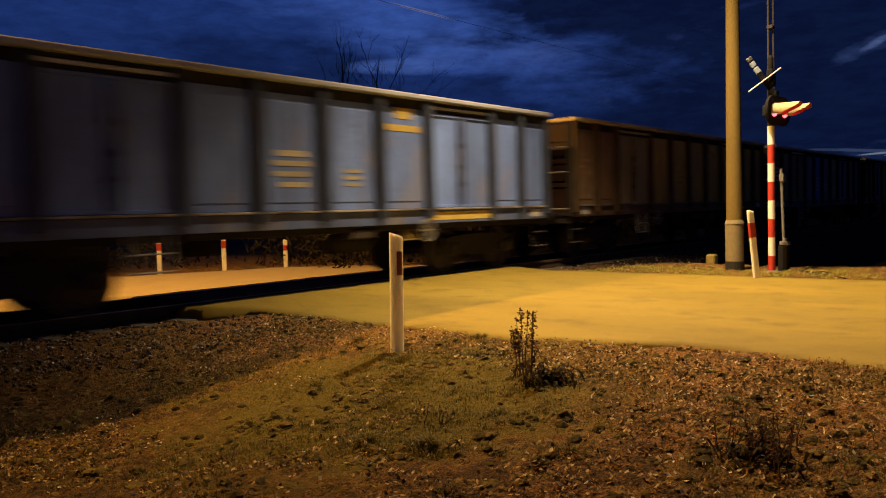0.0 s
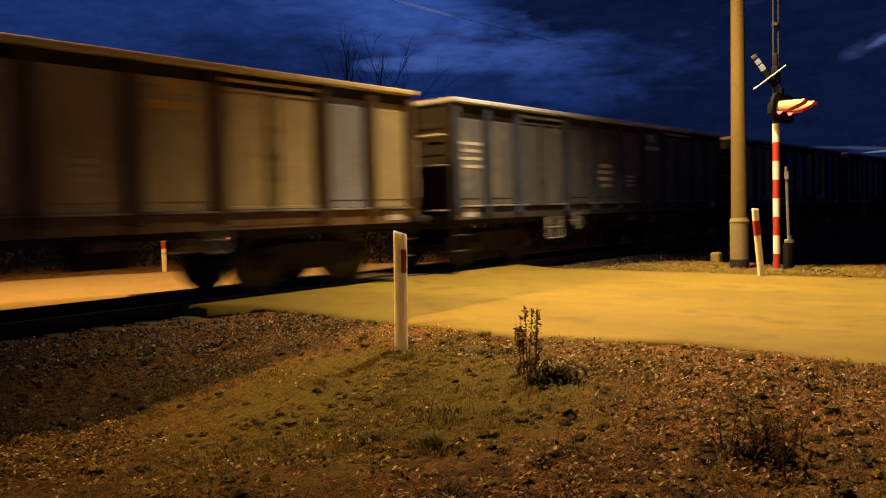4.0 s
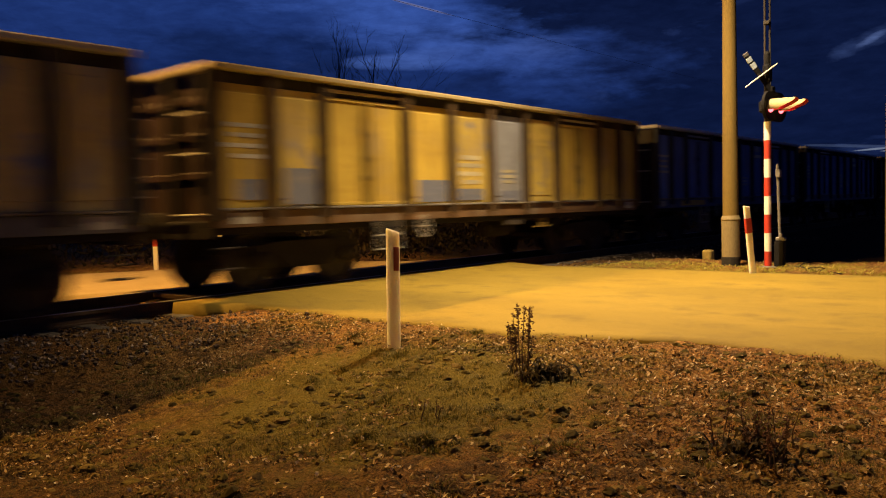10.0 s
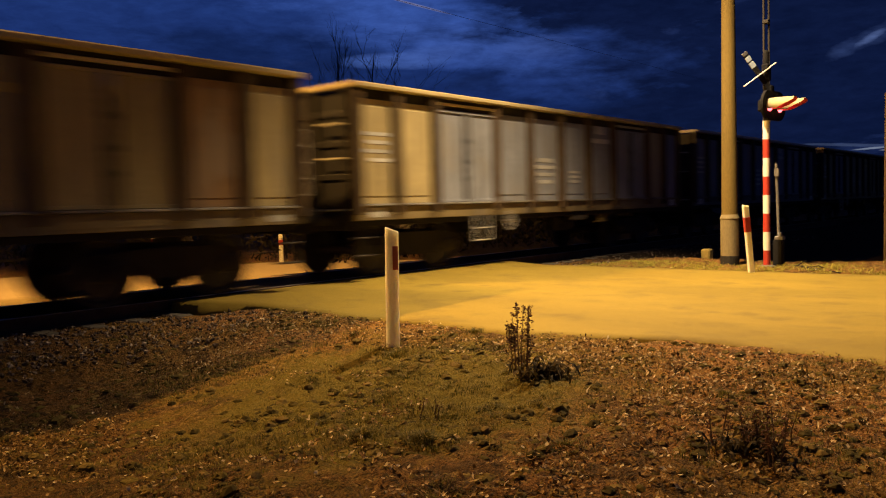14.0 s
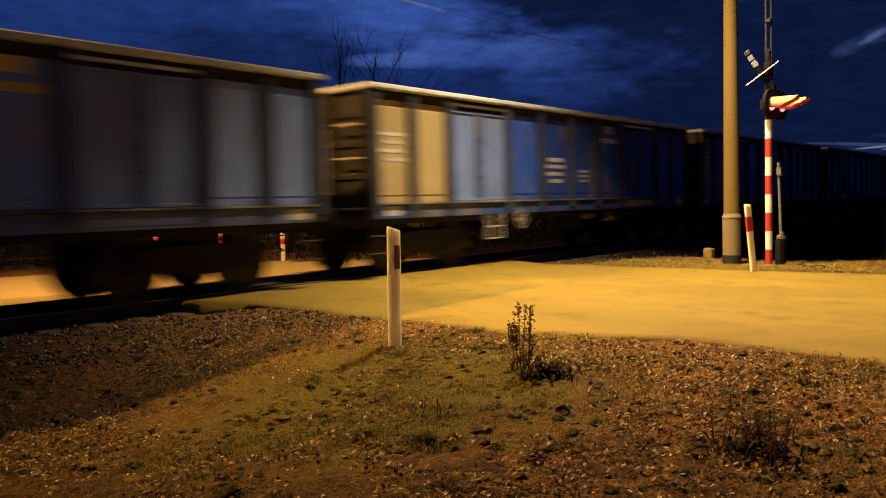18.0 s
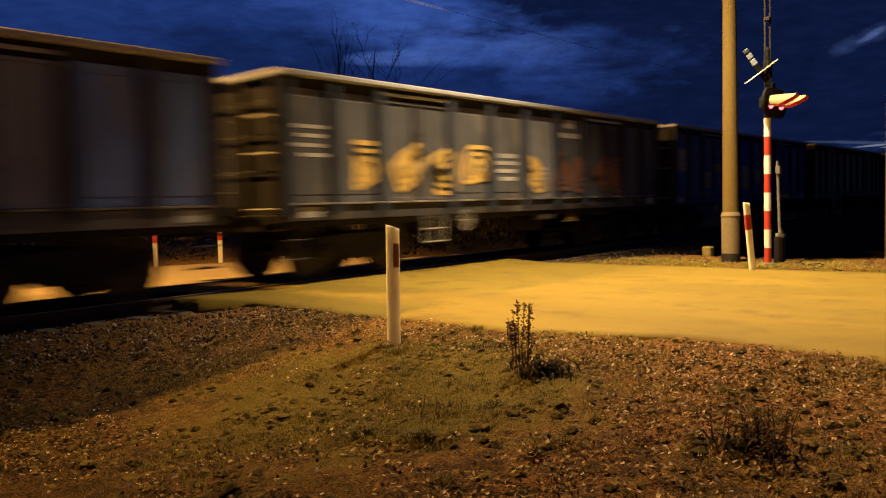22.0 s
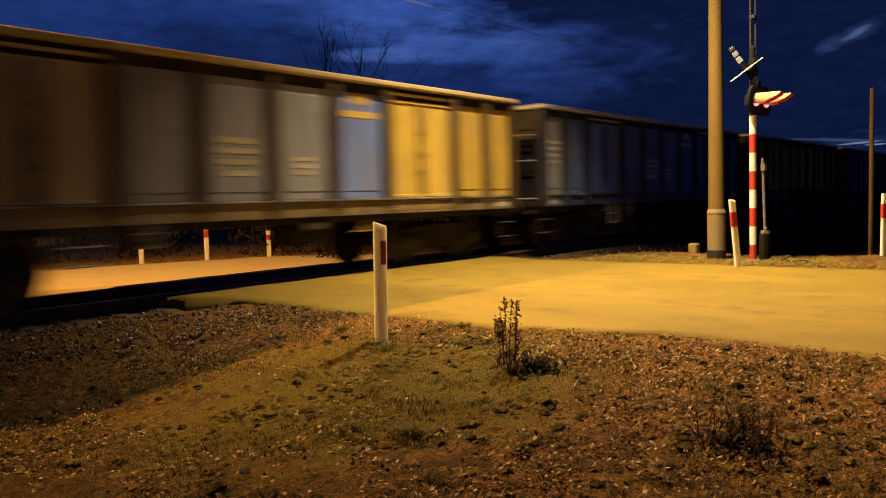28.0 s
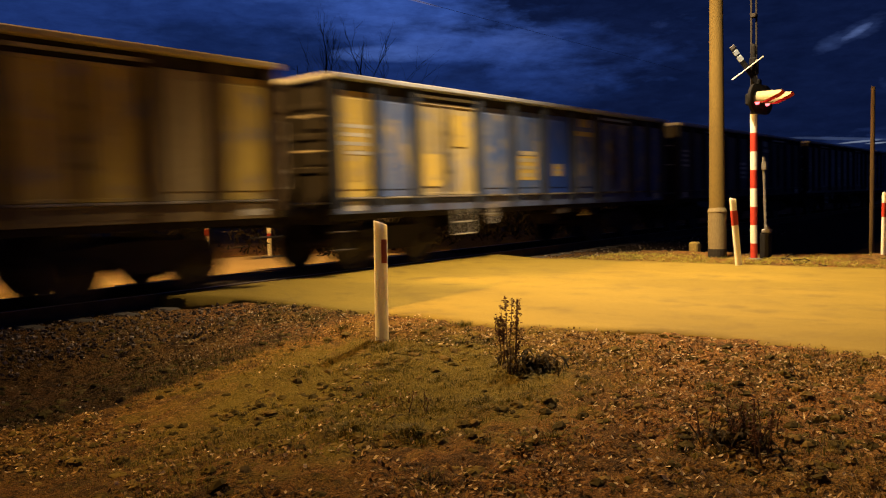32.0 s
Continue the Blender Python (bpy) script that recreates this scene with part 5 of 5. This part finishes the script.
    # ends
    for e in (-1, 1):
        bm = bmesh.new()
        box(bm, (e * (HALF - 0.02), 0, (TOP - 0.1 + SILL) / 2), (0.03, 2.82, TOP - 0.1 - SILL), None, 0.005)
        wall = part("end_wall", bm, PAINTS["rust"], wagon)
        wall["bay"] = -3
        for z in (1.75, 2.3, 2.8):
            bm = bmesh.new()
            box(bm, (e * (HALF + 0.0), 0, z), (0.05, 2.7, 0.10), None, 0.01)
            part("end_rib", bm, PAINTS["rust"], wall)["bay"] = -3
        for y in (-1.38, -0.5, 0.5, 1.38):
            bm = bmesh.new()
            box(bm, (e * (HALF + 0.03), y, (TOP - 0.1 + SILL) / 2), (0.11, 0.13, TOP - 0.12 - SILL), None, 0.012)
            part("end_post", bm, M_UNDER, wagon)
        bm = bmesh.new()
        box(bm, (e * HALF, 0, TOP - 0.045), (0.14, 3.10, 0.088), None, 0.015)
        part("end_top_rail", bm, M_RIM, wagon)["bay"] = -4
        bm = bmesh.new()
        box(bm, (e * (HALF - 0.06), 0, SILL - 0.03), (0.18, 2.7, 0.26), None, 0.015)
        part("headstock", bm, M_UNDER, wagon)
        for y in (-1.2, 1.2):
            for z in (2.62, 2.05, 1.2):
                bm = bmesh.new()
                rod(bm, (e * (HALF + 0.13), y * 1.12, z), (e * (HALF + 0.13), y * 0.6, z), 0.018)
                for s in (1.1, 0.62):
                    rod(bm, (e * HALF, y * s, z), (e * (HALF + 0.14), y * s, z), 0.012)
                part("end_handrail", bm, M_STEP, wagon, "white end handrail")
        for y in (-0.875, 0.875):
            bm = bmesh.new()
            m = Matrix.Translation((e * HALF, y, 1.03)) @ Matrix.Rotation(radians(90 * e), 4, "Y")
            lathe(bm, [(0.13, 0.02), (0.13, 0.05), (0.09, 0.06), (0.085, 0.36), (0.06, 0.37), (0.06, 0.50), (0.20, 0.51), (0.225, 0.53), (0.20, 0.555)], 18, m)
            part("buffer", bm, M_UNDER, wagon)
        bm = bmesh.new()
        box(bm, (e * (HALF + 0.2), 0, 1.02), (0.4, 0.10, 0.12), None, 0.02)
        ring(bm, (e * (HALF + 0.44), 0, 0.95), 0.09, 0.022, turn, 14, 5)
        part("coupling", bm, M_UNDER, wagon)
    bm = bmesh.new()
    box(bm, (0, 0, 1.12), (2 * HALF - 0.06, 2.8, 0.08))
    part("floor", bm, M_UNDER, wagon)
    bm = bmesh.new()
    nx, ny = 26, 8
    heap = [[bm.verts.new((-HALF + 0.1 + (2 * HALF - 0.2) * i / nx, -1.38 + 2.76 * j / ny, 2.35 + 0.35 * math.sin(math.pi * j / ny) * (0.7 + 0.3 * math.sin(i * 1.1)) + 0.06 * noise.noise(Vector((i * 1.3, j * 1.7, 0))))) for j in range(ny + 1)] for i in range(nx + 1)]
    for i in range(nx):
        for j in range(ny):
            bm.faces.new((heap[i][j], heap[i + 1][j], heap[i + 1][j + 1], heap[i][j + 1]))
    part("coal_load", bm, M_COAL, wagon, "heaped black coal", smooth=True)
    bm = bmesh.new()
    box(bm, (0, 0, 1.01), (2 * HALF - 0.2, 0.5, 0.15), None, 0.01)
    for x in (-2.4, -0.8, 0.8, 2.4):
        box(bm, (x, 0, 1.01), (0.12, 2.5, 0.14), None, 0.01)
    part("underframe", bm, M_UNDER, wagon)
    for x, y, l, r in ((1.1, -0.75, 0.9, 0.19), (-0.9, 0.8, 0.7, 0.17)):
        bm = bmesh.new()
        m = Matrix.Translation((x, y, 0.74)) @ Matrix.Rotation(radians(90), 4, "Y")
        lathe(bm, [(r * 0.4, -l / 2 - 0.04), (r, -l / 2 + 0.03), (r, l / 2 - 0.03), (r * 0.4, l / 2 + 0.04)], 16, m)
        part("brake_tank", bm, M_UNDER, wagon)
    for side in (-1, 1):
        bm = bmesh.new()
        box(bm, (0.9, side * 1.32, 0.88), (0.6, 0.18, 0.16), None, 0.02)
        part("equipment_box", bm, M_AXLEBOX, wagon, "dusty brake equipment box")
        bm = bmesh.new()
        for x in (1.9, 2.02, 2.14):
            box(bm, (x, side * 1.36, 0.84), (0.06, 0.03, 0.16), None, 0.004)
        box(bm, (2.0, side * 1.36, 0.74), (0.6, 0.02, 0.03))
        part("changeover_lever", bm, M_LEVER, wagon, "grimy yellow brake changeover handles")
    # bogies
    for px in (-4.5, 4.5):
        bm = bmesh.new()
        box(bm, (0, 0, 0.68), (0.42, 2.1, 0.24), None, 0.03)
        bogie = part("bogie", bm, M_UNDER, wagon, at=Matrix.Translation((px, 0, 0)))
        for side in (-1, 1):
            bm = bmesh.new()
            outline = ((-1.12, 0.56), (-1.12, 0.70), (-0.5, 0.76), (0.5, 0.76), (1.12, 0.70), (1.12, 0.56), (0.72, 0.56), (0.42, 0.34), (-0.42, 0.34), (-0.72, 0.56))
            faces = [[bm.verts.new((x, side * y, z)) for x, z in outline] for y in (0.96, 1.08)]
            for f in faces:
                bm.faces.new(f)
            for k in range(len(outline)):
                bm.faces.new((faces[0][k], faces[0][k - 1], faces[1][k - 1], faces[1][k]))
            part("side_frame", bm, M_UNDER, bogie)
        for ax in (-0.9, 0.9):
            for side in (-1, 1):
                bm = bmesh.new()
                box(bm, (ax, side * 1.06, 0.48), (0.26, 0.16, 0.26), None, 0.04)
                lathe(bm, [(0.10, 0), (0.10, 0.06), (0.05, 0.075)], 12, Matrix.Translation((ax, side * 1.13, 0.48)) @ Matrix.Rotation(radians(-90 * side), 4, "X"))
                part("axle_box", bm, M_AXLEBOX, bogie, "dusty axle box")
            bm = bmesh.new()
            flip = Matrix.Rotation(radians(90), 4, "X")
            for side in (-1, 1):
                m = Matrix.Translation((0, side * 0.7535, 0)) @ Matrix.Rotation(radians(-90 * side), 4, "X")
                lathe(bm, [(0.11, -0.10), (0.11, -0.07), (0.38, -0.055), (0.40, -0.075), (0.487, -0.07), (0.487, -0.042), (0.462, -0.032), (0.459, 0.062), (0.40, 0.062), (0.37, 0.02), (0.12, 0.04), (0.11, 0.08)], 28, m)
                for k in range(4):
                    a = k * math.pi / 2
                    rod(bm, (0.25 * math.cos(a), side * 0.76, 0.25 * math.sin(a)), (0.25 * math.cos(a), side * 0.79, 0.25 * math.sin(a)), 0.03, None, 6)
            rod(bm, (0, -0.7, 0), (0, 0.7, 0), 0.08, None, 12)
            w = part("wheelset", bm, M_WHEEL, bogie, at=Matrix.Translation((ax, 0, 0.46)))
            w["axle"] = 1 if ax > 0 else 0
    return wagon


# Per wagon: the paint of plain bays, of the posts and sill, bays painted otherwise, lettering paint, label, reversed or not
def stock(n):
    a = dict(body="blue_grey", trim="blue_grey", odd={}, mark="w", text="weathered blue-grey open wagon with pale lettering", back=False)
    special = {
        -1: dict(body="grey", trim="grey", text="weathered grey open goods wagon"),
        0: dict(body="blue_grey", trim="blue_grey", mark="y", odd={6: "blue_grey"}, text="faded blue-grey open wagon with yellow lettering", back=True),
        1: dict(body="ochre", trim="rust", odd={0: "rust", 1: "rust", 2: "tan"}, mark="n", text="ochre-yellow open wagon with rusty ribs"),
        2: dict(body="tan", trim="grey", mark="y", odd={0: "rust", 1: "tan", 3: "grey", 4: "blue_grey", 5: "grey", 7: "grey", 8: "tan", 9: "grey"}, text="dusty grey-tan open wagon with yellow lettering", back=False),
        3: dict(body="tan", trim="rust", odd={0: "rust", 1: "rust", 2: "grey", 8: "grey"}, mark="y", text="brown-grey open wagon with a yellow mark", back=True),
        4: dict(body="dark", trim="dark", text="dark slate open goods wagon"),
        5: dict(body="tan_patched", trim="grey", odd={3: "blue_patched", 4: "blue_patched", 5: "grey", 8: "blue"}, mark="y", text="tan open wagon patched with blue plates", back=True),
        6: dict(body="grey", trim="grey", mark="y", text="pale grey open wagon with yellow lettering", back=True),
        7: dict(body="ochre_patched", trim="tan", odd={0: "rust", 1: "rust"}, mark="y", text="ochre open wagon with bluish patches"),
        8: dict(body="tan_patched", trim="grey", odd={0: "rust", 5: "blue_patched", 6: "blue_grey"}, mark="y", text="tan and blue patched open wagon"),
        9: dict(body="ochre", trim="rust", odd={1: "ochre_patched", 3: "ochre", 4: "ochre_patched", 5: "grey", 6: "ochre_patched"}, mark="y", text="bright ochre open wagon with faded patches"),
        10: dict(text="blue-grey open wagon with white lettering"),
        11: dict(text="blue-grey open wagon with white lettering"),
        12: dict(body="tan", trim="tan", odd={0: "rust", 1: "grey", 3: "grey", 4: "grey", 5: "blue_patched", 8: "rust"}, mark="y", text="tan open wagon with blue patches"),
        13: dict(body="grey", trim="tan", odd={0: "tan", 1: "tan", 8: "tan"}, mark="w", text="plain tan-grey open goods wagon"),
        14: dict(body="grey", trim="grey", text="weathered grey open goods wagon"),
        15: dict(body="tan", trim="tan", mark="y", odd={2: "grey"}, text="tan open wagon with yellow lettering"),
        16: dict(mark="y", odd={0: "grey"}, text="light blue-grey open wagon with yellow plates"),
        17: dict(body="blue", trim="blue", odd={0: "tan", 1: "tan", 2: "blue_grey"}, text="deep blue open wagon with white lettering"),
        18: dict(mark="y", odd={0: "grey", 6: "blue"}, text="blue-grey open wagon with yellow lettering"),
        19: dict(mark="y", text="grey-blue open wagon with yellow lettering"),
        20: dict(body="grey", trim="grey", mark="y", odd={0: "rust", 8: "blue_grey", 9: "blue_grey"}, text="grey open wagon with yellow lettering"),
        21: dict(body="dark", trim="dark", odd={5: "grey"}, text="dark grey open wagon sprayed with orange graffiti"),
        22: dict(body="blue_patched", trim="blue", odd={3: "blue", 4: "blue"}, mark="y", text="blue open wagon patched with ochre"),
        23: dict(body="tan", trim="tan", odd={3: "tan_patched", 4: "tan_patched"}, mark="y", text="dusty tan-yellow open goods wagon", back=False),
        24: dict(body="tan", trim="rust", odd={0: "rust", 4: "tan_patched"}, mark="y", text="brown-tan open wagon with rusty ribs"),
        25: dict(body="grey", trim="grey", odd={0: "tan", 1: "grey"}, text="dusty grey open goods wagon"),
        26: dict(body="rust", trim="rust", mark="y", text="rusty brown open goods wagon"),
        27: dict(body="ochre", trim="tan", odd={3: "grey", 4: "grey", 5: "grey", 6: "blue_grey", 0: "rust", 1: "rust", 2: "tan"}, mark="y", text="ochre open wagon with a grey middle"),
        28: dict(body="blue_grey", trim="blue_grey", mark="w", odd={0: "grey"}, text="light blue open wagon with pale lettering"),
        29: dict(body="ochre", trim="rust", odd={}, mark="n", text="orange-ochre open wagon with rusty ribs"),
        30: dict(body="grey", trim="tan", odd={3: "blue", 4: "blue", 5: "tan", 6: "tan_patched", 0: "rust"}, mark="y", text="grey-tan open wagon with one blue plate"),
        31: dict(body="ochre_patched", trim="tan", odd={0: "rust", 3: "tan", 4: "tan", 8: "tan"}, mark="y", text="dusty tan-yellow open goods wagon"),
        32: dict(body="blue_patched", trim="blue_grey", odd={0: "ochre_patched", 2: "tan_patched", 5: "blue"}, mark="y", text="blue and ochre patched open wagon"),
        33: dict(body="dark", trim="dark", text="dark slate open goods wagon"),
        34: dict(body="grey", trim="grey", text="weathered grey open goods wagon"),
    }
    a.update(special.get(n, {}))
    return a


def dress(ob, mat):
    ob.material_slots[0].link = "OBJECT"
    ob.material_slots[0].material = mat


def letters(wagon):
    """Sprayed shapes along the near side: doubled outlines of loops and strokes, none of them readable."""
    rng = random.Random(21)
    shapes = ((-4.68, 1.0, True), (-3.62, 0.9, True), (-2.62, 0.85, True), (-1.62, 1.0, True), (0.35, 0.95, True), (1.45, 0.85, False), (2.4, 0.8, False), (3.35, 0.8, False), (4.2, 0.7, False))
    for k, (x, w, bright) in enumerate(shapes):
        h, z = rng.uniform(0.84, 0.98), 1.86 + rng.uniform(-0.05, 0.05)
        corners = []
        n = rng.choice((5, 6, 7))
        start = rng.random() * 6.3
        for j in range(n):
            a = start + j * math.tau / n + rng.uniform(-0.25, 0.25)
            pull = rng.choice((1.0, 1.0, 0.55))
            ca, sa = math.cos(a), math.sin(a)
            corners.append(Vector((w * 0.47 * pull * math.copysign(abs(ca) ** 0.5, ca), 0, h * 0.47 * pull * math.copysign(abs(sa) ** 0.5, sa))))
        tint = M_GRAFFITI if bright else M_GRAFFITI_DULL
        for size, half, name in ((1.0, 0.042, "graffiti"), (0.66, 0.036, "graffiti"), (0.30, 0.05, "graffiti")):
            bm, pts = bmesh.new(), []
            for j in range(n + 1):
                p, q = corners[j % n] * size, corners[(j + 1) % n] * size
                pts.extend((p.lerp(q, 0.12), p.lerp(q, 0.5), p.lerp(q, 0.88)))
            rows = []
            for j, p in enumerate(pts):
                way = (pts[min(j + 1, len(pts) - 1)] - pts[max(j - 1, 0)]).normalized()
                off = Vector((-way.z, 0, way.x)) * half
                rows.append([bm.verts.new(p + off * a + Vector((0, b, 0))) for a, b in ((-1, -0.004), (1, -0.004), (1, 0.004), (-1, 0.004))])
            for a, b in zip(rows, rows[1:]):
                for m in range(4):
                    bm.faces.new((a[m], a[(m + 1) % 4], b[(m + 1) % 4], b[m]))
            bm.faces.new(rows[0])
            bm.faces.new(rows[-1])
            part(name, bm, tint, wagon, "sprayed golden outline shape" if bright else "sprayed rust-red outline shape", at=Matrix.Translation((x, -1.452 - 0.001 * k, z)))


def patches(wagon, tone, *spots):
    """Worn painted plates on the near side, each a bay, its shift along it, the height of its middle, its width and height."""
    E = bay_edges()
    for bay, shift, z, w, h in spots:
        bm = bmesh.new()
        box(bm, (0, 0, 0), (w, 0.005, h))
        part("paint_patch", bm, tone, wagon, "worn repainted patch", at=Matrix.Translation(((E[bay] + E[bay + 1]) / 2 + shift, -1.4435, z)))


def build_patches(train):
    w = dict(train)
    patches(w[5], M_PATCH, (4, 0.05, 1.86, 0.82, 0.62), (5, -0.05, 1.80, 0.5, 0.26), (8, 0.25, 1.48, 0.3, 0.18), (9, 0.0, 2.45, 0.7, 0.9))
    patches(w[5], M_PATCH_BLUE, (9, 0.0, 1.62, 0.7, 0.6), (7, -0.45, 1.42, 0.7, 0.2))
    patches(w[8], M_PATCH, (5, -0.15, 1.80, 0.62, 0.42), (4, 0.05, 1.86, 0.6, 0.30))
    patches(w[8], M_PATCH_BLUE, (4, 0.0, 2.30, 0.8, 0.7), (3, 0.0, 2.5, 0.8, 0.8))
    patches(w[9], M_PATCH, (4, 0.0, 1.86, 0.78, 0.44), (6, 0.0, 2.70, 0.7, 0.42))
    patches(w[9], M_PATCH_BLUE, (1, 0.05, 1.60, 0.62, 0.55), (3, 0.1, 1.52, 0.8, 0.40), (4, 0.0, 1.45, 0.8, 0.22), (5, 0.1, 1.42, 0.7, 0.2), (0, 0.1, 1.55, 0.4, 0.3))
    patches(w[12], M_PATCH, (4, 0.0, 1.86, 0.72, 0.48), (5, 0.0, 1.82, 0.36, 0.34), (0, 0.15, 2.0, 0.55, 1.0))
    patches(w[12], M_PATCH_BLUE, (1, 0.0, 2.0, 0.6, 1.1), (3, 0.1, 1.6, 0.7, 0.45))
    patches(w[22], M_PATCH, (0, 0.0, 2.30, 0.68, 0.62), (2, -0.5, 1.72, 0.5, 0.5), (2, 0.42, 2.10, 0.5, 0.25), (4, 0.0, 2.02, 0.8, 0.30), (4, 0.0, 1.62, 0.8, 0.42), (5, 0.05, 1.84, 0.55, 0.46))
    patches(w[32], M_PATCH, (0, 0.05, 2.30, 0.66, 0.46), (0, 0.0, 1.72, 0.5, 0.34), (2, -0.45, 1.76, 0.5, 0.6), (2, 0.42, 2.52, 0.45, 0.6), (4, 0.0, 1.84, 0.72, 0.52), (5, 0.0, 1.82, 0.4, 0.26))
    patches(w[28], M_PATCH, (8, 0.1, 1.7, 0.3, 0.12), (4, 0.0, 1.72, 0.7, 0.12))


def build_train():
    first = build_wagon()
    train = []
    for n in range(-1, 36):
        w = first if n == -1 else copy_thing(first, Matrix())
        s = stock(n)
        tagged(w, s["text"])
        body, trim = PAINTS[s["body"]], PAINTS[s["trim"]]
        for o in w.children_recursive:
            if "bay" not in o:
                continue
            b = o["bay"]
            if b >= 20:
                dress(o, M_MARK_Y if n in (0, 6, 10, 17, 19, 22) and b == 20 else M_MARK_W if b == 21 else PAINTS["sill_" + s["trim"]])
            elif b >= 10:
                dress(o, PAINTS[s["odd"].get(b - 10, s["body"])] if s["mark"] == "n" else M_MARK_Y if s["mark"] == "y" and b == 16 else M_MARK_C if s["mark"] == "y" and b != 10 else M_MARK_W)
            elif b >= 0:
                dress(o, PAINTS[s["odd"].get(b, s["body"])])
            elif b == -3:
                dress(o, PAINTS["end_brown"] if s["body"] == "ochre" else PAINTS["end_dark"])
            elif b == -4:
                dress(o, M_RIM_BLUE if s["trim"].startswith("blue") or s["trim"] == "dark" else M_RIM if s["trim"] == "grey" else M_RIM_TAN)
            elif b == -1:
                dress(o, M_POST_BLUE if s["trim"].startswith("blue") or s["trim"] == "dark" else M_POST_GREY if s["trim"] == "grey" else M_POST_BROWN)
            else:
                dress(o, PAINTS["sill_" + s["trim"]])
        for o in w.children:
            if n in (10, 19) and o.name.startswith("sill_marking"):
                o.matrix_basis = Matrix.Translation((-7.3, 0, 0))
            if s["back"] and o.name.startswith("brake_wheel"):
                o.matrix_basis = Matrix.Translation((4.5, 0, 0))
        train.append((n, w))
    for n, w in train:
        if n == 21:
            letters(w)
    build_patches(train)
    return train


def run(t):
    """Metres that the train has gone at t seconds; it gathers speed."""
    return -0.000524 * t ** 3 + 0.096338 * t * t + 11.275798 * t - 0.012342


def motions():
    for n, w in TRAIN:
        walk(w, [(t, pose(14.8 + 14.04 * n - run(t) - HALF, 0, 0)) for t in range(0, 33, 2)])
    spin = {}
    for n, w in TRAIN:
        for o in w.children_recursive:
            if "axle" not in o:
                continue
            key = o["axle"]
            if key not in spin:
                x = 0.9 if o["axle"] else -0.9
                walk(o, [(k / FPS, Matrix.Translation((x, 0, 0.46)) @ Matrix.Rotation(-run(k / FPS) / 0.46, 4, "Y")) for k in range(0, 961)])
                spin[key] = o
            else:
                o.rotation_mode = "QUATERNION"
                o.animation_data_create().action = spin[key].animation_data.action
                o.animation_data.action_slot = spin[key].animation_data.action_slot


build_ground()
build_road()
build_track()
street_lamp(FAR_LAMP, (3.0, 10.2), "tall street lamp on the verge beyond the line")
build_pole()
build_signal()
TRAIN = build_train()
build_small_roadside()
bare_tree((53.4, 41.8, -0.2), 19.5, 1, 0.42)
bare_tree((51.2, 43.9, -0.2), 19.5, 2, 0.2)
bare_tree((49.2, 45.8, -0.2), 17.5, 7, 0.4)
build_hedge()
build_wires()
build_ballast()
build_leaves()
build_grass()
build_clumps()
motions()
